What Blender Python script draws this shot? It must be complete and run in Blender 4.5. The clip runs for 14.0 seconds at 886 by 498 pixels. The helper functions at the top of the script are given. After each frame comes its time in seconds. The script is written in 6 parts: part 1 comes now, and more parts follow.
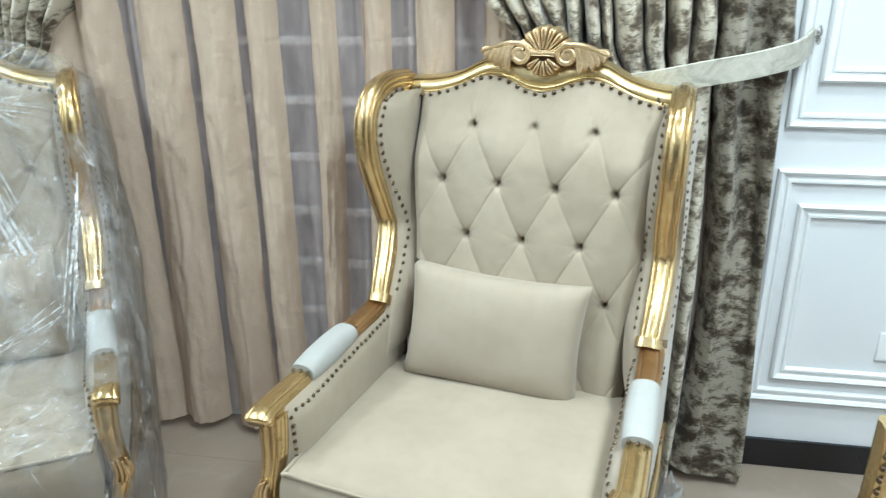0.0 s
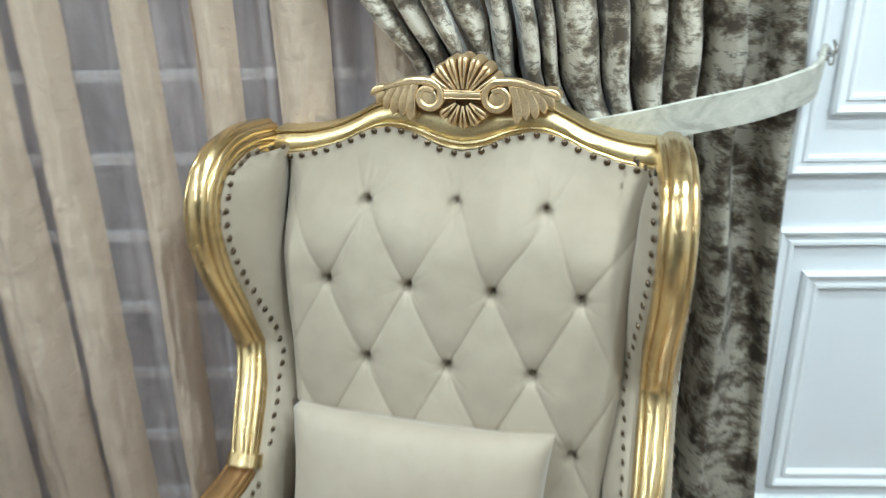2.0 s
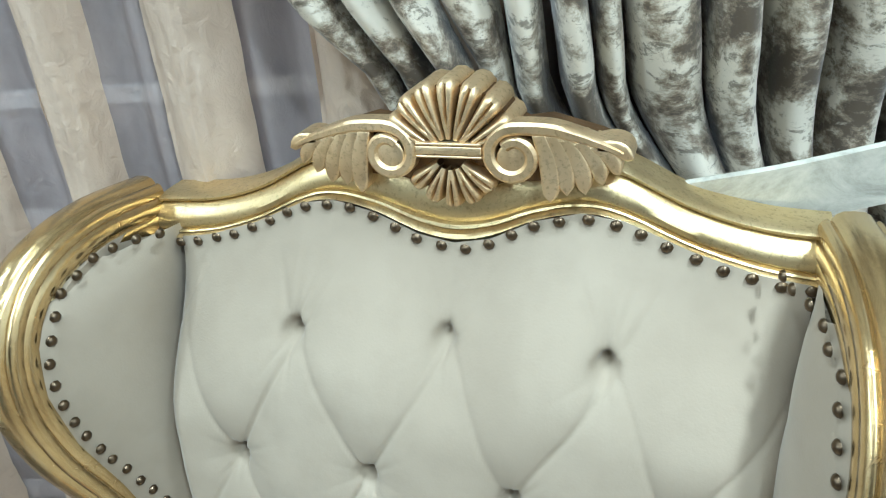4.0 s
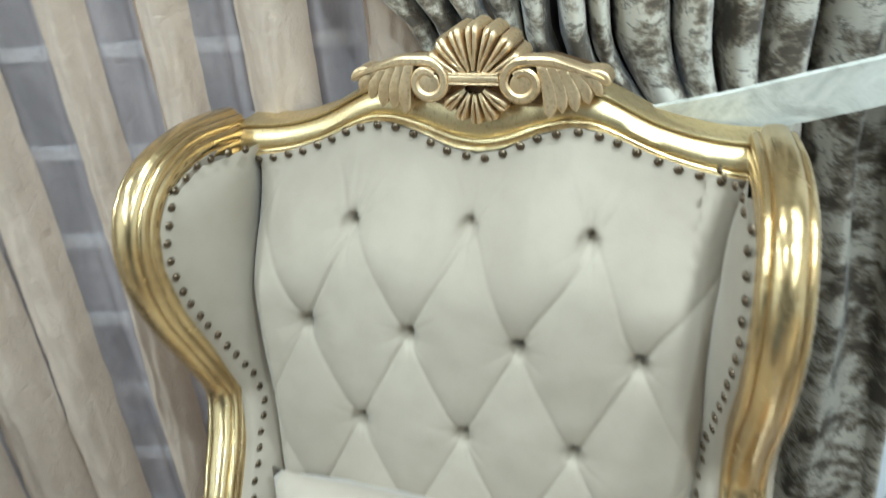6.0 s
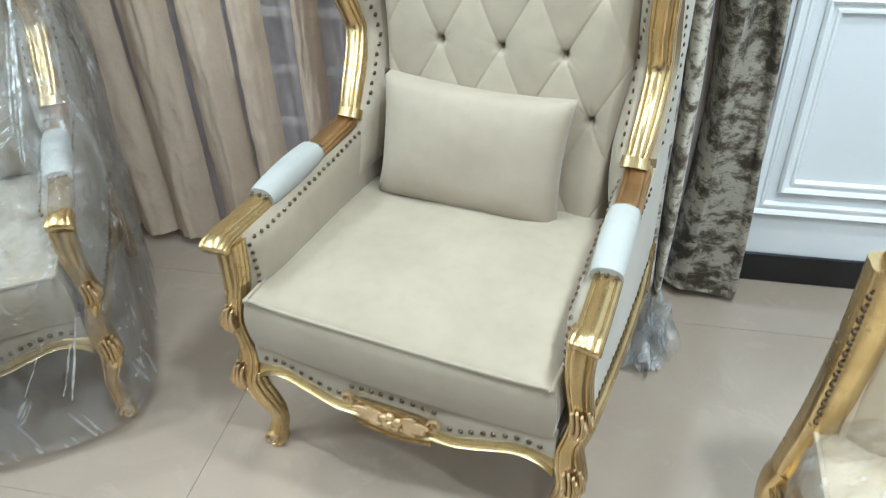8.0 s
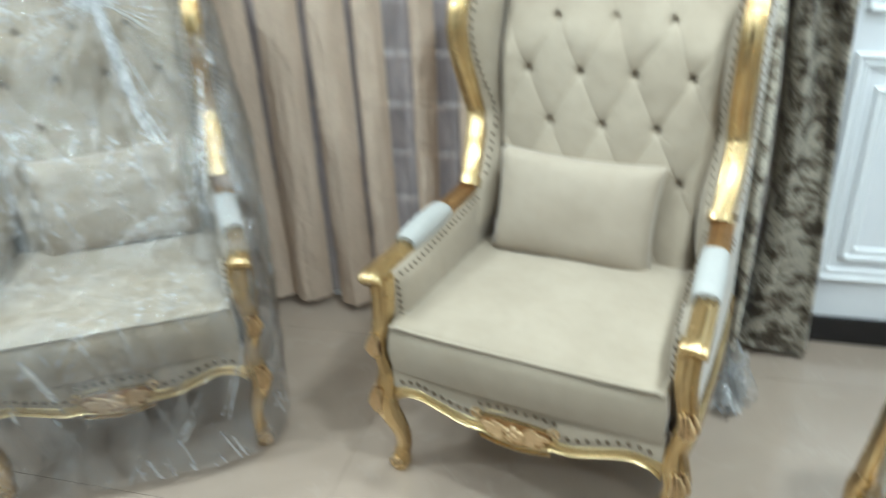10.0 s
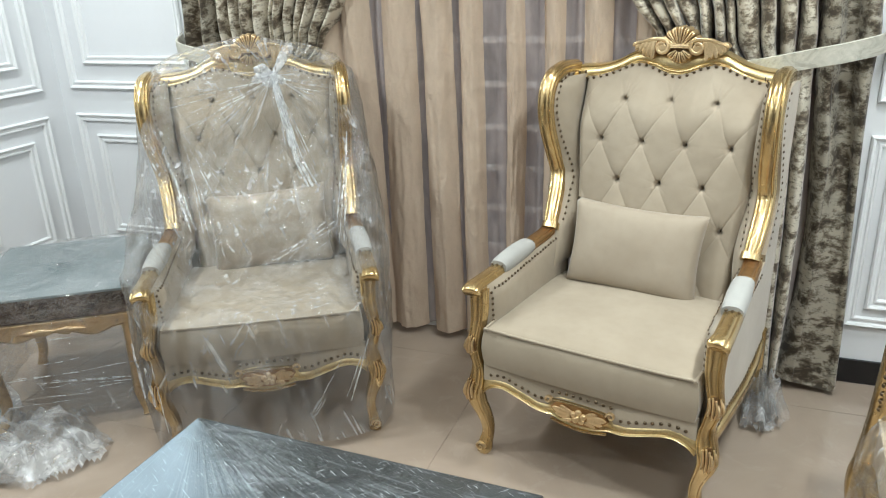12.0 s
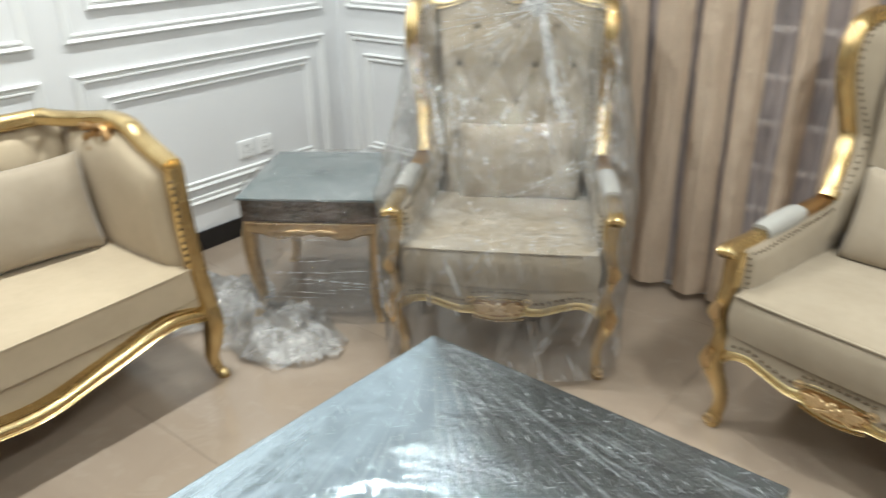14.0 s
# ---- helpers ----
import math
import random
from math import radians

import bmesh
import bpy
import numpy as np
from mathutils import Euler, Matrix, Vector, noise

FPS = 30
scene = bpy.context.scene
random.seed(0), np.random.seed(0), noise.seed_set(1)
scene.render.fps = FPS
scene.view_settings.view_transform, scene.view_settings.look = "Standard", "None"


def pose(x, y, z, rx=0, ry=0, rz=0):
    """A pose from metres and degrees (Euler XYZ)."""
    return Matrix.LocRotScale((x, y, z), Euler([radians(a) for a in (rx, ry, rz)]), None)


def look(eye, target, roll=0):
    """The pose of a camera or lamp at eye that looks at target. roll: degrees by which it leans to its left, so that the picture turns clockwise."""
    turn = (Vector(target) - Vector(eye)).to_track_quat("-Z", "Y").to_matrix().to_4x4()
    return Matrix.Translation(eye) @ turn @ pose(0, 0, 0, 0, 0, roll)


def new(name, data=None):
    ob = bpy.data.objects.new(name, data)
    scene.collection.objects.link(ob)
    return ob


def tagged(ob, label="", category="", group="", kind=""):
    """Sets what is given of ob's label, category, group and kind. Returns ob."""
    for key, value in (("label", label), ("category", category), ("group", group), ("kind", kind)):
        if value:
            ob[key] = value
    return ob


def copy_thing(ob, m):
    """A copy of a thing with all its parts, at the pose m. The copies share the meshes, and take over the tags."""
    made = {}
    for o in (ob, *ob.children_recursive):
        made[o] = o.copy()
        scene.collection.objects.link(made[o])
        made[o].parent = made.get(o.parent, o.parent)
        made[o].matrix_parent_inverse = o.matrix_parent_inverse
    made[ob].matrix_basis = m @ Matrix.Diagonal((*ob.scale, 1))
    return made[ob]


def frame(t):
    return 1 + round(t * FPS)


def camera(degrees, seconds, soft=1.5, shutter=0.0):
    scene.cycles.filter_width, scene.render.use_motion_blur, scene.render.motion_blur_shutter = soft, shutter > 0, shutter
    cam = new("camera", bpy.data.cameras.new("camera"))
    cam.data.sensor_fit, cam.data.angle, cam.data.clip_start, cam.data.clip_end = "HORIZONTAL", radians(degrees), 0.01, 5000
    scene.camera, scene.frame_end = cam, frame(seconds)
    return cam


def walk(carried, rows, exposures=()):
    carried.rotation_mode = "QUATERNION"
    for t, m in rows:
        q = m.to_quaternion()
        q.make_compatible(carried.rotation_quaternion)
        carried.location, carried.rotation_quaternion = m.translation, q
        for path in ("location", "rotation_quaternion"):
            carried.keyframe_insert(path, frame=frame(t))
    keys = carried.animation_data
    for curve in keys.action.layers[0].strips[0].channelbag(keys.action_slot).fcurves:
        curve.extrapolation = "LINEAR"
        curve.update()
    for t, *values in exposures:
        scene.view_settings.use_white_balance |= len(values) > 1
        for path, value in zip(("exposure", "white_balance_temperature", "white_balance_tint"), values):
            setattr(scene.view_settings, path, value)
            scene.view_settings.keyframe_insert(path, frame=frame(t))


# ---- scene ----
cam = camera(60.9, 14.0, soft=1.1, shutter=0.5)
PATH = [
    (0, (0.04, -0.008, 1.409), (-0.277, 1.832, 0.692), -0.4),
    (0.5, (0.071, -0.005, 1.4), (-0.203, 1.856, 0.72), -1.1),
    (1, (0.076, 0.058, 1.393), (-0.199, 1.91, 0.688), -1.1),
    (1.5, (0.028, 0.269, 1.388), (-0.175, 2.133, 0.692), -0.1),
    (2, (-0.018, 0.598, 1.419), (-0.096, 2.454, 0.678), -1.3),
    (2.5, (0.023, 0.909, 1.406), (-0.102, 2.757, 0.651), -1.3),
    (3, (0.026, 1.092, 1.401), (-0.154, 2.914, 0.595), -2.7),
    (3.5, (0.031, 1.152, 1.397), (-0.17, 2.963, 0.57), -3.4),
    (3.7, (0.038, 1.166, 1.409), (-0.199, 2.951, 0.54), -4.7),
    (5.8, (0.044, 1.013, 1.422), (-0.248, 2.771, 0.514), -4.8),
    (6, (0.045, 0.939, 1.429), (-0.225, 2.694, 0.509), -4.9),
    (6.5, (0.041, 0.702, 1.417), (-0.184, 2.445, 0.463), -3.7),
    (7, (0.074, 0.54, 1.403), (-0.168, 2.231, 0.363), -2.6),
    (7.5, (0.139, 0.328, 1.389), (-0.203, 1.946, 0.264), -2.4),
    (7.7, (0.156, 0.247, 1.389), (-0.21, 1.816, 0.204), -2.3),
    (9.8, (0.027, -0.162, 1.37), (-0.333, 1.51, 0.334), -3.8),
    (10, (0.037, -0.212, 1.409), (-0.449, 1.496, 0.49), -3.1),
    (10.5, (0.135, -0.398, 1.432), (-0.542, 1.308, 0.638), -1.1),
    (11, (0.17, -0.542, 1.47), (-0.545, 1.182, 0.752), -2.0),
    (11.5, (0.137, -0.684, 1.47), (-0.555, 1.047, 0.745), -2.6),
    (12, (0.14, -0.756, 1.469), (-0.544, 0.987, 0.767), -2.3),
    (12.5, (0.143, -0.762, 1.461), (-0.558, 0.976, 0.764), -2.6),
    (13, (0.138, -0.736, 1.462), (-0.563, 0.994, 0.744), -2.4),
    (13.5, (0.09, -0.733, 1.445), (-0.777, 0.881, 0.644), -1.9),
    (14, (0.044, -0.75, 1.435), (-1.11, 0.661, 0.611), -1.1),
]
EXPOSURES = [(0.0, 0.03, 5450, -5), (1.5, -0.16, 5550, -4), (3.0, -0.10, 5150, -7), (6.0, -0.08, 5200, -6), (7.5, 0.02, 5350, -4), (10.0, -0.02, 5450, -6), (11.0, -0.18, 5850, 0), (13.0, -0.20, 6100, 1), (14.0, -0.25, 6350, 2)]
walk(cam, [(t, look(eye, target, roll)) for t, eye, target, roll in PATH], EXPOSURES)

# ---- light ----
BACK, LEFT, RIGHT, FRONT, HEIGHT = 1.993, -2.86, 1.55, -5.6, 2.75
world = bpy.data.worlds.new("world")
scene.world = world
world.use_nodes = True
wn = world.node_tree.nodes
sky = wn.new("ShaderNodeTexSky")
sky.sky_type, sky.sun_disc, sky.sun_elevation, sky.sun_rotation = "NISHITA", False, radians(6), radians(20)
wn["Background"].inputs["Strength"].default_value = 0.06
world.node_tree.links.new(sky.outputs[0], wn["Background"].inputs["Color"])

LAMP_POWER, LAMP_COLOUR = 19.0, (1.0, 0.985, 0.965)
LAMP_SPOTS = [(-2.1, -1.1), (-2.1, 0.35), (-2.1, 1.45), (-0.5, 0.35), (-0.5, 1.45), (0.75, -1.1), (0.75, 0.35), (0.75, 1.2)]
LAMP_SHARE = {(0.75, 1.2): 0.62, (-0.5, 0.35): 0.45, (-0.5, 1.45): 0.60, (0.75, 0.35): 2.0, (0.75, -1.1): 1.3, (-2.1, 0.35): 2.1, (-2.1, 1.45): 0.8, (-2.1, -1.1): 1.4}
for lx, ly in LAMP_SPOTS:
    lamp_data = bpy.data.lights.new("downlight_lamp", "AREA")
    lamp_data.shape, lamp_data.size, lamp_data.energy, lamp_data.color = "DISK", 0.16, LAMP_POWER * LAMP_SHARE.get((lx, ly), 1.0), LAMP_COLOUR
    lamp_data.spread = radians(105 if (lx, ly) == (0.75, 1.2) else 165)
    lamp = new("downlight_lamp", lamp_data)
    lamp.matrix_world = pose(lx, ly, HEIGHT - 0.03)


# ---- materials ----
class Nodes:
    """Short hand for one node material."""

    def __init__(self, name):
        self.mat = bpy.data.materials.new(name)
        self.mat.use_nodes = True
        self.tree = self.mat.node_tree
        self.bsdf = self.tree.nodes["Principled BSDF"]
        self.out = self.tree.nodes["Material Output"]
        self.coord = self.tree.nodes.new("ShaderNodeTexCoord")

    def node(self, kind, **values):
        n = self.tree.nodes.new("ShaderNode" + kind)
        for key, value in values.items():
            n.inputs[key].default_value = value
        return n

    def link(self, a, b):
        self.tree.links.new(a, b)

    def space(self, scale=(1, 1, 1), turn=(0, 0, 0), source="Object"):
        spin = self.node("Mapping", Rotation=[radians(a) for a in turn])
        m = self.node("Mapping", Scale=scale)
        self.link(self.coord.outputs[source], spin.inputs["Vector"])
        self.link(spin.outputs[0], m.inputs["Vector"])
        return m.outputs[0]

    def noise(self, scale, detail=4, rough=0.55, space=None, distortion=0.0):
        n = self.node("TexNoise", Scale=scale, Detail=detail, Roughness=rough, Distortion=distortion)
        self.link(space if space is not None else self.space(), n.inputs["Vector"])
        return n.outputs["Fac"]

    def ramp(self, fac, stops):
        r = self.tree.nodes.new("ShaderNodeValToRGB")
        while len(r.color_ramp.elements) < len(stops):
            r.color_ramp.elements.new(0.5)
        for e, (at, c) in zip(r.color_ramp.elements, stops):
            e.position, e.color = at, (*c, 1) if len(c) == 3 else c
        self.link(fac, r.inputs[0])
        return r.outputs[0]

    def span(self, fac, a, b, low=0.0, high=1.0):
        m = self.node("MapRange")
        for key, v in zip(("From Min", "From Max", "To Min", "To Max"), (low, high, a, b)):
            m.inputs[key].default_value = v
        self.link(fac, m.inputs["Value"])
        return m.outputs[0]

    def mix(self, fac, a, b, mode="MIX"):
        m = self.tree.nodes.new("ShaderNodeMix")
        m.data_type, m.blend_type = "RGBA", mode
        for v, key in ((fac, 0), (a, 6), (b, 7)):
            if hasattr(v, "is_output"):
                self.link(v, m.inputs[key])
            elif key == 0:
                m.inputs[key].default_value = v
            else:
                m.inputs[key].default_value = (*v, 1)
        return m.outputs[2]

    def bump(self, fac, strength, distance, normal=None):
        b = self.node("Bump", Strength=strength, Distance=distance)
        self.link(fac, b.inputs["Height"])
        if normal is not None:
            self.link(normal, b.inputs["Normal"])
        return b.outputs[0]

    def put(self, colour=None, rough=None, metal=None, normal=None, **more):
        for key, v in (("Base Color", colour), ("Roughness", rough), ("Metallic", metal), ("Normal", normal), *more.items()):
            if v is None:
                continue
            if hasattr(v, "is_output"):
                self.link(v, self.bsdf.inputs[key])
            elif key == "Base Color":
                self.bsdf.inputs[key].default_value = (*v, 1)
            else:
                self.bsdf.inputs[key].default_value = v
        return self.mat


def fabric(name, light, dark, sheen=0.25):
    n = Nodes(name)
    big, fine = n.noise(5, 3), n.noise(420, 2)
    soft = n.noise(38, 4)
    c = n.mix(n.span(big, 0, 1, 0.3, 0.7), light, dark)
    c = n.mix(n.span(soft, 0.0, 0.18, 0.45, 0.75), c, tuple(v * 0.8 for v in dark))
    nb = n.bump(fine, 0.25, 0.0006, n.bump(soft, 0.12, 0.003))
    mat = n.put(c, 0.85, 0, nb)
    n.bsdf.inputs["Sheen Weight"].default_value = sheen
    n.bsdf.inputs["Sheen Roughness"].default_value = 0.4
    n.bsdf.inputs["Specular IOR Level"].default_value = 0.25
    return mat


def gold_leaf(name, bright, deep, rough=(0.16, 0.42), patina=0.5):
    n = Nodes(name)
    big, fine = n.noise(9, 5, 0.6), n.noise(160, 4, 0.7)
    flake = n.noise(46, 5, 0.7, distortion=0.6)
    c = n.mix(n.span(big, 0, 1, 0.32, 0.68), bright, deep)
    c = n.mix(n.span(flake, 0, patina, 0.56, 0.72), c, (0.30, 0.18, 0.075))
    speck = n.noise(240, 3, 0.65)
    c = n.mix(n.span(speck, 0, 0.16 + 0.26 * (rough[0] > 0.25), 0.54, 0.70), c, (0.24, 0.14, 0.06))
    r = n.span(flake, rough[0], rough[1], 0.35, 0.75)
    nb = n.bump(fine, 0.3, 0.0009, n.bump(flake, 0.22, 0.002, n.bump(n.noise(420, 3, 0.7), 0.25 * (rough[0] > 0.25), 0.0006)))
    return n.put(c, r, 0.93, nb)


def plain(name, colour, rough=0.5, metal=0.0, grain=60, vary=0.12, bump=0.1):
    n = Nodes(name)
    f, b = n.noise(grain, 4), n.noise(3.0, 3)
    c = n.mix(n.span(b, 0, 1, 0.3, 0.7), colour, tuple(v * (1 - vary) for v in colour))
    c = n.mix(n.span(f, 0, 0.5, 0.5, 0.8), c, tuple(v * (1 - 1.4 * vary) for v in colour))
    return n.put(c, n.span(f, rough * 0.85, min(1, rough * 1.2)), metal, n.bump(f, bump, 0.001))


def film(name, veil=0.06, gloss=0.6, scale=(1, 1, 1), size=14, strength=0.8, tint=(0.996, 0.998, 1.0), rough=0.06, crease=0.3, pivot=None, facet=20):
    """Clear plastic film: see-through, glints painted as thin white streaks that follow the folds, and crinkled gloss.
    """
    n = Nodes(name)
    sp = n.space(scale)
    broad, mid = n.noise(size, 4, 0.55, sp, 0.8), n.noise(size * 3.2, 3, 0.55, sp, 1.4)

    # white streaks gathered in patches, painted in for highlights on the film
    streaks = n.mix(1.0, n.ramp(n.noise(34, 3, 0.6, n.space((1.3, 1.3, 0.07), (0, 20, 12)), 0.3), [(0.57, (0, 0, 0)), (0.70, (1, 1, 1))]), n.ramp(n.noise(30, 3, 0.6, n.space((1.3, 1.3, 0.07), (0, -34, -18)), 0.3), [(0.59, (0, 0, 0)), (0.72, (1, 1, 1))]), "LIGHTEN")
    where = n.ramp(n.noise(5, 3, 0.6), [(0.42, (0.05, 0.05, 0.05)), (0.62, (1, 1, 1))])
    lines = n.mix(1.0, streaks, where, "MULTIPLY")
    height = broad
    if pivot:
        at = n.node("Mapping", Location=tuple(-v for v in pivot))
        n.link(n.coord.outputs["Object"], at.inputs["Vector"])
        xyz = n.node("SeparateXYZ")
        n.link(at.outputs[0], xyz.inputs[0])
        flat = n.node("CombineXYZ")
        n.link(xyz.outputs[0], flat.inputs[0])
        n.link(xyz.outputs[2], flat.inputs[1])
        round_ = n.tree.nodes.new("ShaderNodeTexGradient")
        round_.gradient_type = "RADIAL"
        n.link(flat.outputs[0], round_.inputs["Vector"])
        far = n.tree.nodes.new("ShaderNodeVectorMath")
        far.operation = "LENGTH"
        n.link(flat.outputs[0], far.inputs[0])
        polar = n.node("CombineXYZ")
        n.link(n.span(round_.outputs["Fac"], 0, 46), polar.inputs[0])
        n.link(n.span(far.outputs["Value"], 0, 3.2), polar.inputs[1])
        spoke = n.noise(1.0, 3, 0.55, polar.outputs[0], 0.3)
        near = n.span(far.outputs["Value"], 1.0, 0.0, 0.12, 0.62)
        # more painted highlights, raying out from the pivot
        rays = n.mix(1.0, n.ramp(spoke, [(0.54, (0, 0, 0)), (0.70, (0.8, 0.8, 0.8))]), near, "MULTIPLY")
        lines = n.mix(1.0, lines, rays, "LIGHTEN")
        height = n.mix(near, broad, spoke)
    bent = n.tree.nodes.new("ShaderNodeVectorMath")
    bent.operation = "MULTIPLY_ADD"
    drift = n.node("TexNoise", Scale=9.0, Detail=3.0)
    n.link(n.coord.outputs["Object"], drift.inputs["Vector"])
    n.link(drift.outputs["Color"], bent.inputs[0])
    bent.inputs[1].default_value = (0.12, 0.12, 0.12)
    n.link(sp, bent.inputs[2])
    facets = []
    for cells in (facet, facet * 2.7):
        cell = n.node("TexVoronoi", Scale=cells)
        n.link(bent.outputs[0], cell.inputs["Vector"])
        facets.append(cell.outputs["Distance"])
    nb = n.bump(height, strength, 0.03)
    nb = n.bump(facets[1], strength * 0.35, 0.010, n.bump(facets[0], strength * 0.45, 0.024, nb))
    nb = n.bump(mid, strength * 0.3, 0.005, nb)
    clear, milky, shiny, back = n.node("BsdfTransparent"), n.node("BsdfDiffuse"), n.node("BsdfGlossy", Roughness=rough), n.node("BsdfTranslucent")
    clear.inputs["Color"].default_value = (*tint, 1)
    for sh in (milky, back):
        sh.inputs["Color"].default_value = (0.92, 0.93, 0.94, 1)
    for sh in (shiny, milky, back):
        n.link(nb, sh.inputs["Normal"])
    fres = n.node("LayerWeight", Blend=0.28)
    n.link(nb, fres.inputs["Normal"])
    m1, m2, soft = n.node("MixShader"), n.node("MixShader"), n.node("MixShader", Fac=0.42)
    # crease sets the strength of the painted glints, veil a painted white haze
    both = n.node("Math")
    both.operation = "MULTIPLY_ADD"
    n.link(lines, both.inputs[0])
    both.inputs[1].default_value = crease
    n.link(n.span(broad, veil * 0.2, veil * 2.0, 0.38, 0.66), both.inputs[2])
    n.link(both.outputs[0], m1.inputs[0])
    n.link(clear.outputs[0], m1.inputs[1])
    n.link(milky.outputs[0], soft.inputs[1])
    n.link(back.outputs[0], soft.inputs[2])
    n.link(soft.outputs[0], m1.inputs[2])
    n.link(n.span(fres.outputs["Fresnel"], 0.055, gloss), m2.inputs[0])
    n.link(m1.outputs[0], m2.inputs[1])
    n.link(shiny.outputs[0], m2.inputs[2])
    n.link(m2.outputs[0], n.out.inputs["Surface"])
    return n.mat


CREAM = fabric("cream_velvet", (0.365, 0.310, 0.236), (0.305, 0.255, 0.190))
CREAM_PILLOW = fabric("pillow_velvet", (0.365, 0.310, 0.240), (0.325, 0.271, 0.206))
SOFA_CREAM = fabric("sofa_velvet", (0.50, 0.415, 0.30), (0.44, 0.36, 0.255))
WHITE_PAD = fabric("white_pad", (0.37, 0.365, 0.345), (0.335, 0.33, 0.31), 0.1)
GOLD = gold_leaf("gold_leaf", (0.73, 0.57, 0.30), (0.51, 0.365, 0.17), (0.15, 0.32), 0.5)
GOLD_CARVED = gold_leaf("carved_gold_leaf", (0.80, 0.63, 0.39), (0.67, 0.50, 0.28), (0.36, 0.56), 0.45)
GOLD_SATIN = gold_leaf("satin_gold_leaf", (0.76, 0.63, 0.36), (0.62, 0.48, 0.24), (0.30, 0.48), 0.45)
# dark brown behind the carvings: old glaze plus groove shade put into the colour
GLAZE_AND_SHADE = gold_leaf("brown_glaze_and_shade", (0.22, 0.13, 0.06), (0.14, 0.08, 0.04), (0.45, 0.6), 0.5)
RUBBED = gold_leaf("rubbed_bronze_gilding", (0.46, 0.29, 0.135), (0.34, 0.20, 0.09), (0.3, 0.5), 0.4)
PALE_GOLD = gold_leaf("pale_matt_gold", (0.68, 0.52, 0.32), (0.55, 0.40, 0.23), (0.4, 0.6), 0.5)
NAIL = plain("antique_brass", (0.15, 0.11, 0.07), 0.32, 0.95, 300, 0.3)
PAINT = plain("white_wall_paint", (0.71, 0.72, 0.74), 0.42, 0, 90, 0.03, 0.04)
MOULD = plain("white_moulding_paint", (0.76, 0.77, 0.78), 0.35, 0, 120, 0.03, 0.04)
FAR_WALL = plain("dark_unseen_wall_paint", (0.22, 0.20, 0.175), 0.6, 0, 60, 0.05)
CEILING_PAINT = plain("ceiling_paint", (0.52, 0.51, 0.49), 0.7, 0, 60, 0.04)
BLACK = plain("black_skirting_tile", (0.012, 0.012, 0.014), 0.12, 0, 30, 0.3, 0.02)
PLASTIC = plain("white_plastic", (0.82, 0.83, 0.84), 0.3, 0, 200, 0.02, 0.02)
SLOT = plain("dark_slot", (0.02, 0.02, 0.022), 0.5)
ALUMINIUM = plain("window_aluminium", (0.86, 0.86, 0.88), 0.4, 0.1, 80, 0.08)
STEEL = plain("hook_steel", (0.5, 0.48, 0.45), 0.25, 1.0, 200, 0.1)


def make_tile():
    n = Nodes("floor_tile")
    place = n.tree.nodes.new("ShaderNodeNewGeometry").outputs["Position"]
    cloud, vein, fine = n.noise(2.6, 6, 0.6, place, 1.2), n.noise(5, 8, 0.65, place, 2.2), n.noise(70, 3, 0.55, place)
    info = n.tree.nodes.new("ShaderNodeObjectInfo")
    c = n.mix(n.span(cloud, 0, 1, 0.3, 0.7), (0.345, 0.278, 0.219), (0.30, 0.238, 0.186))
    c = n.mix(n.span(info.outputs["Random"], 0, 0.08), c, (0.345, 0.29, 0.235))
    c = n.mix(n.span(vein, 0, 0.35, 0.55, 0.62), c, (0.37, 0.31, 0.252))
    return n.put(c, n.span(fine, 0.13, 0.20), 0, n.bump(fine, 0.012, 0.0005), **{"Specular IOR Level": 0.95})


TILE = make_tile()
GROUT = plain("grout", (0.34, 0.27, 0.21), 0.6)


def make_drape():
    n = Nodes("patterned_velvet")
    sp = n.space((1.0, 1.0, 1.5))
    a = n.noise(13, 9, 0.7, sp, 0.2)
    b = n.noise(42, 7, 0.75, n.space((0.8, 0.8, 1.7)), 0.4)
    f = n.noise(480, 2)
    c = n.ramp(a, [(0.415, (0.085, 0.066, 0.045)), (0.46, (0.21, 0.168, 0.12)), (0.495, (0.37, 0.325, 0.25)), (0.54, (0.60, 0.55, 0.45))])
    c = n.mix(n.ramp(b, [(0.54, (0, 0, 0)), (0.60, (0.75, 0.75, 0.75))]), c, (0.085, 0.065, 0.042))
    c = n.mix(n.ramp(b, [(0.32, (0.5, 0.5, 0.5)), (0.42, (0, 0, 0))]), c, (0.62, 0.57, 0.47))
    n.bsdf.inputs["Sheen Weight"].default_value = 0.35
    n.bsdf.inputs["Sheen Roughness"].default_value = 0.35
    return n.put(c, 0.7, 0, n.bump(f, 0.3, 0.0006, n.bump(b, 0.15, 0.004)))


DRAPE = make_drape()


def make_band():
    n = Nodes("tieback_velvet")
    a, f = n.noise(14, 6, 0.7, n.space((1, 1, 1.4)), 0.8), n.noise(400, 2)
    c = n.ramp(a, [(0.35, (0.30, 0.285, 0.24)), (0.5, (0.44, 0.425, 0.36)), (0.65, (0.55, 0.53, 0.46))])
    return n.put(c, 0.7, 0, n.bump(f, 0.3, 0.0006))


BAND = make_band()


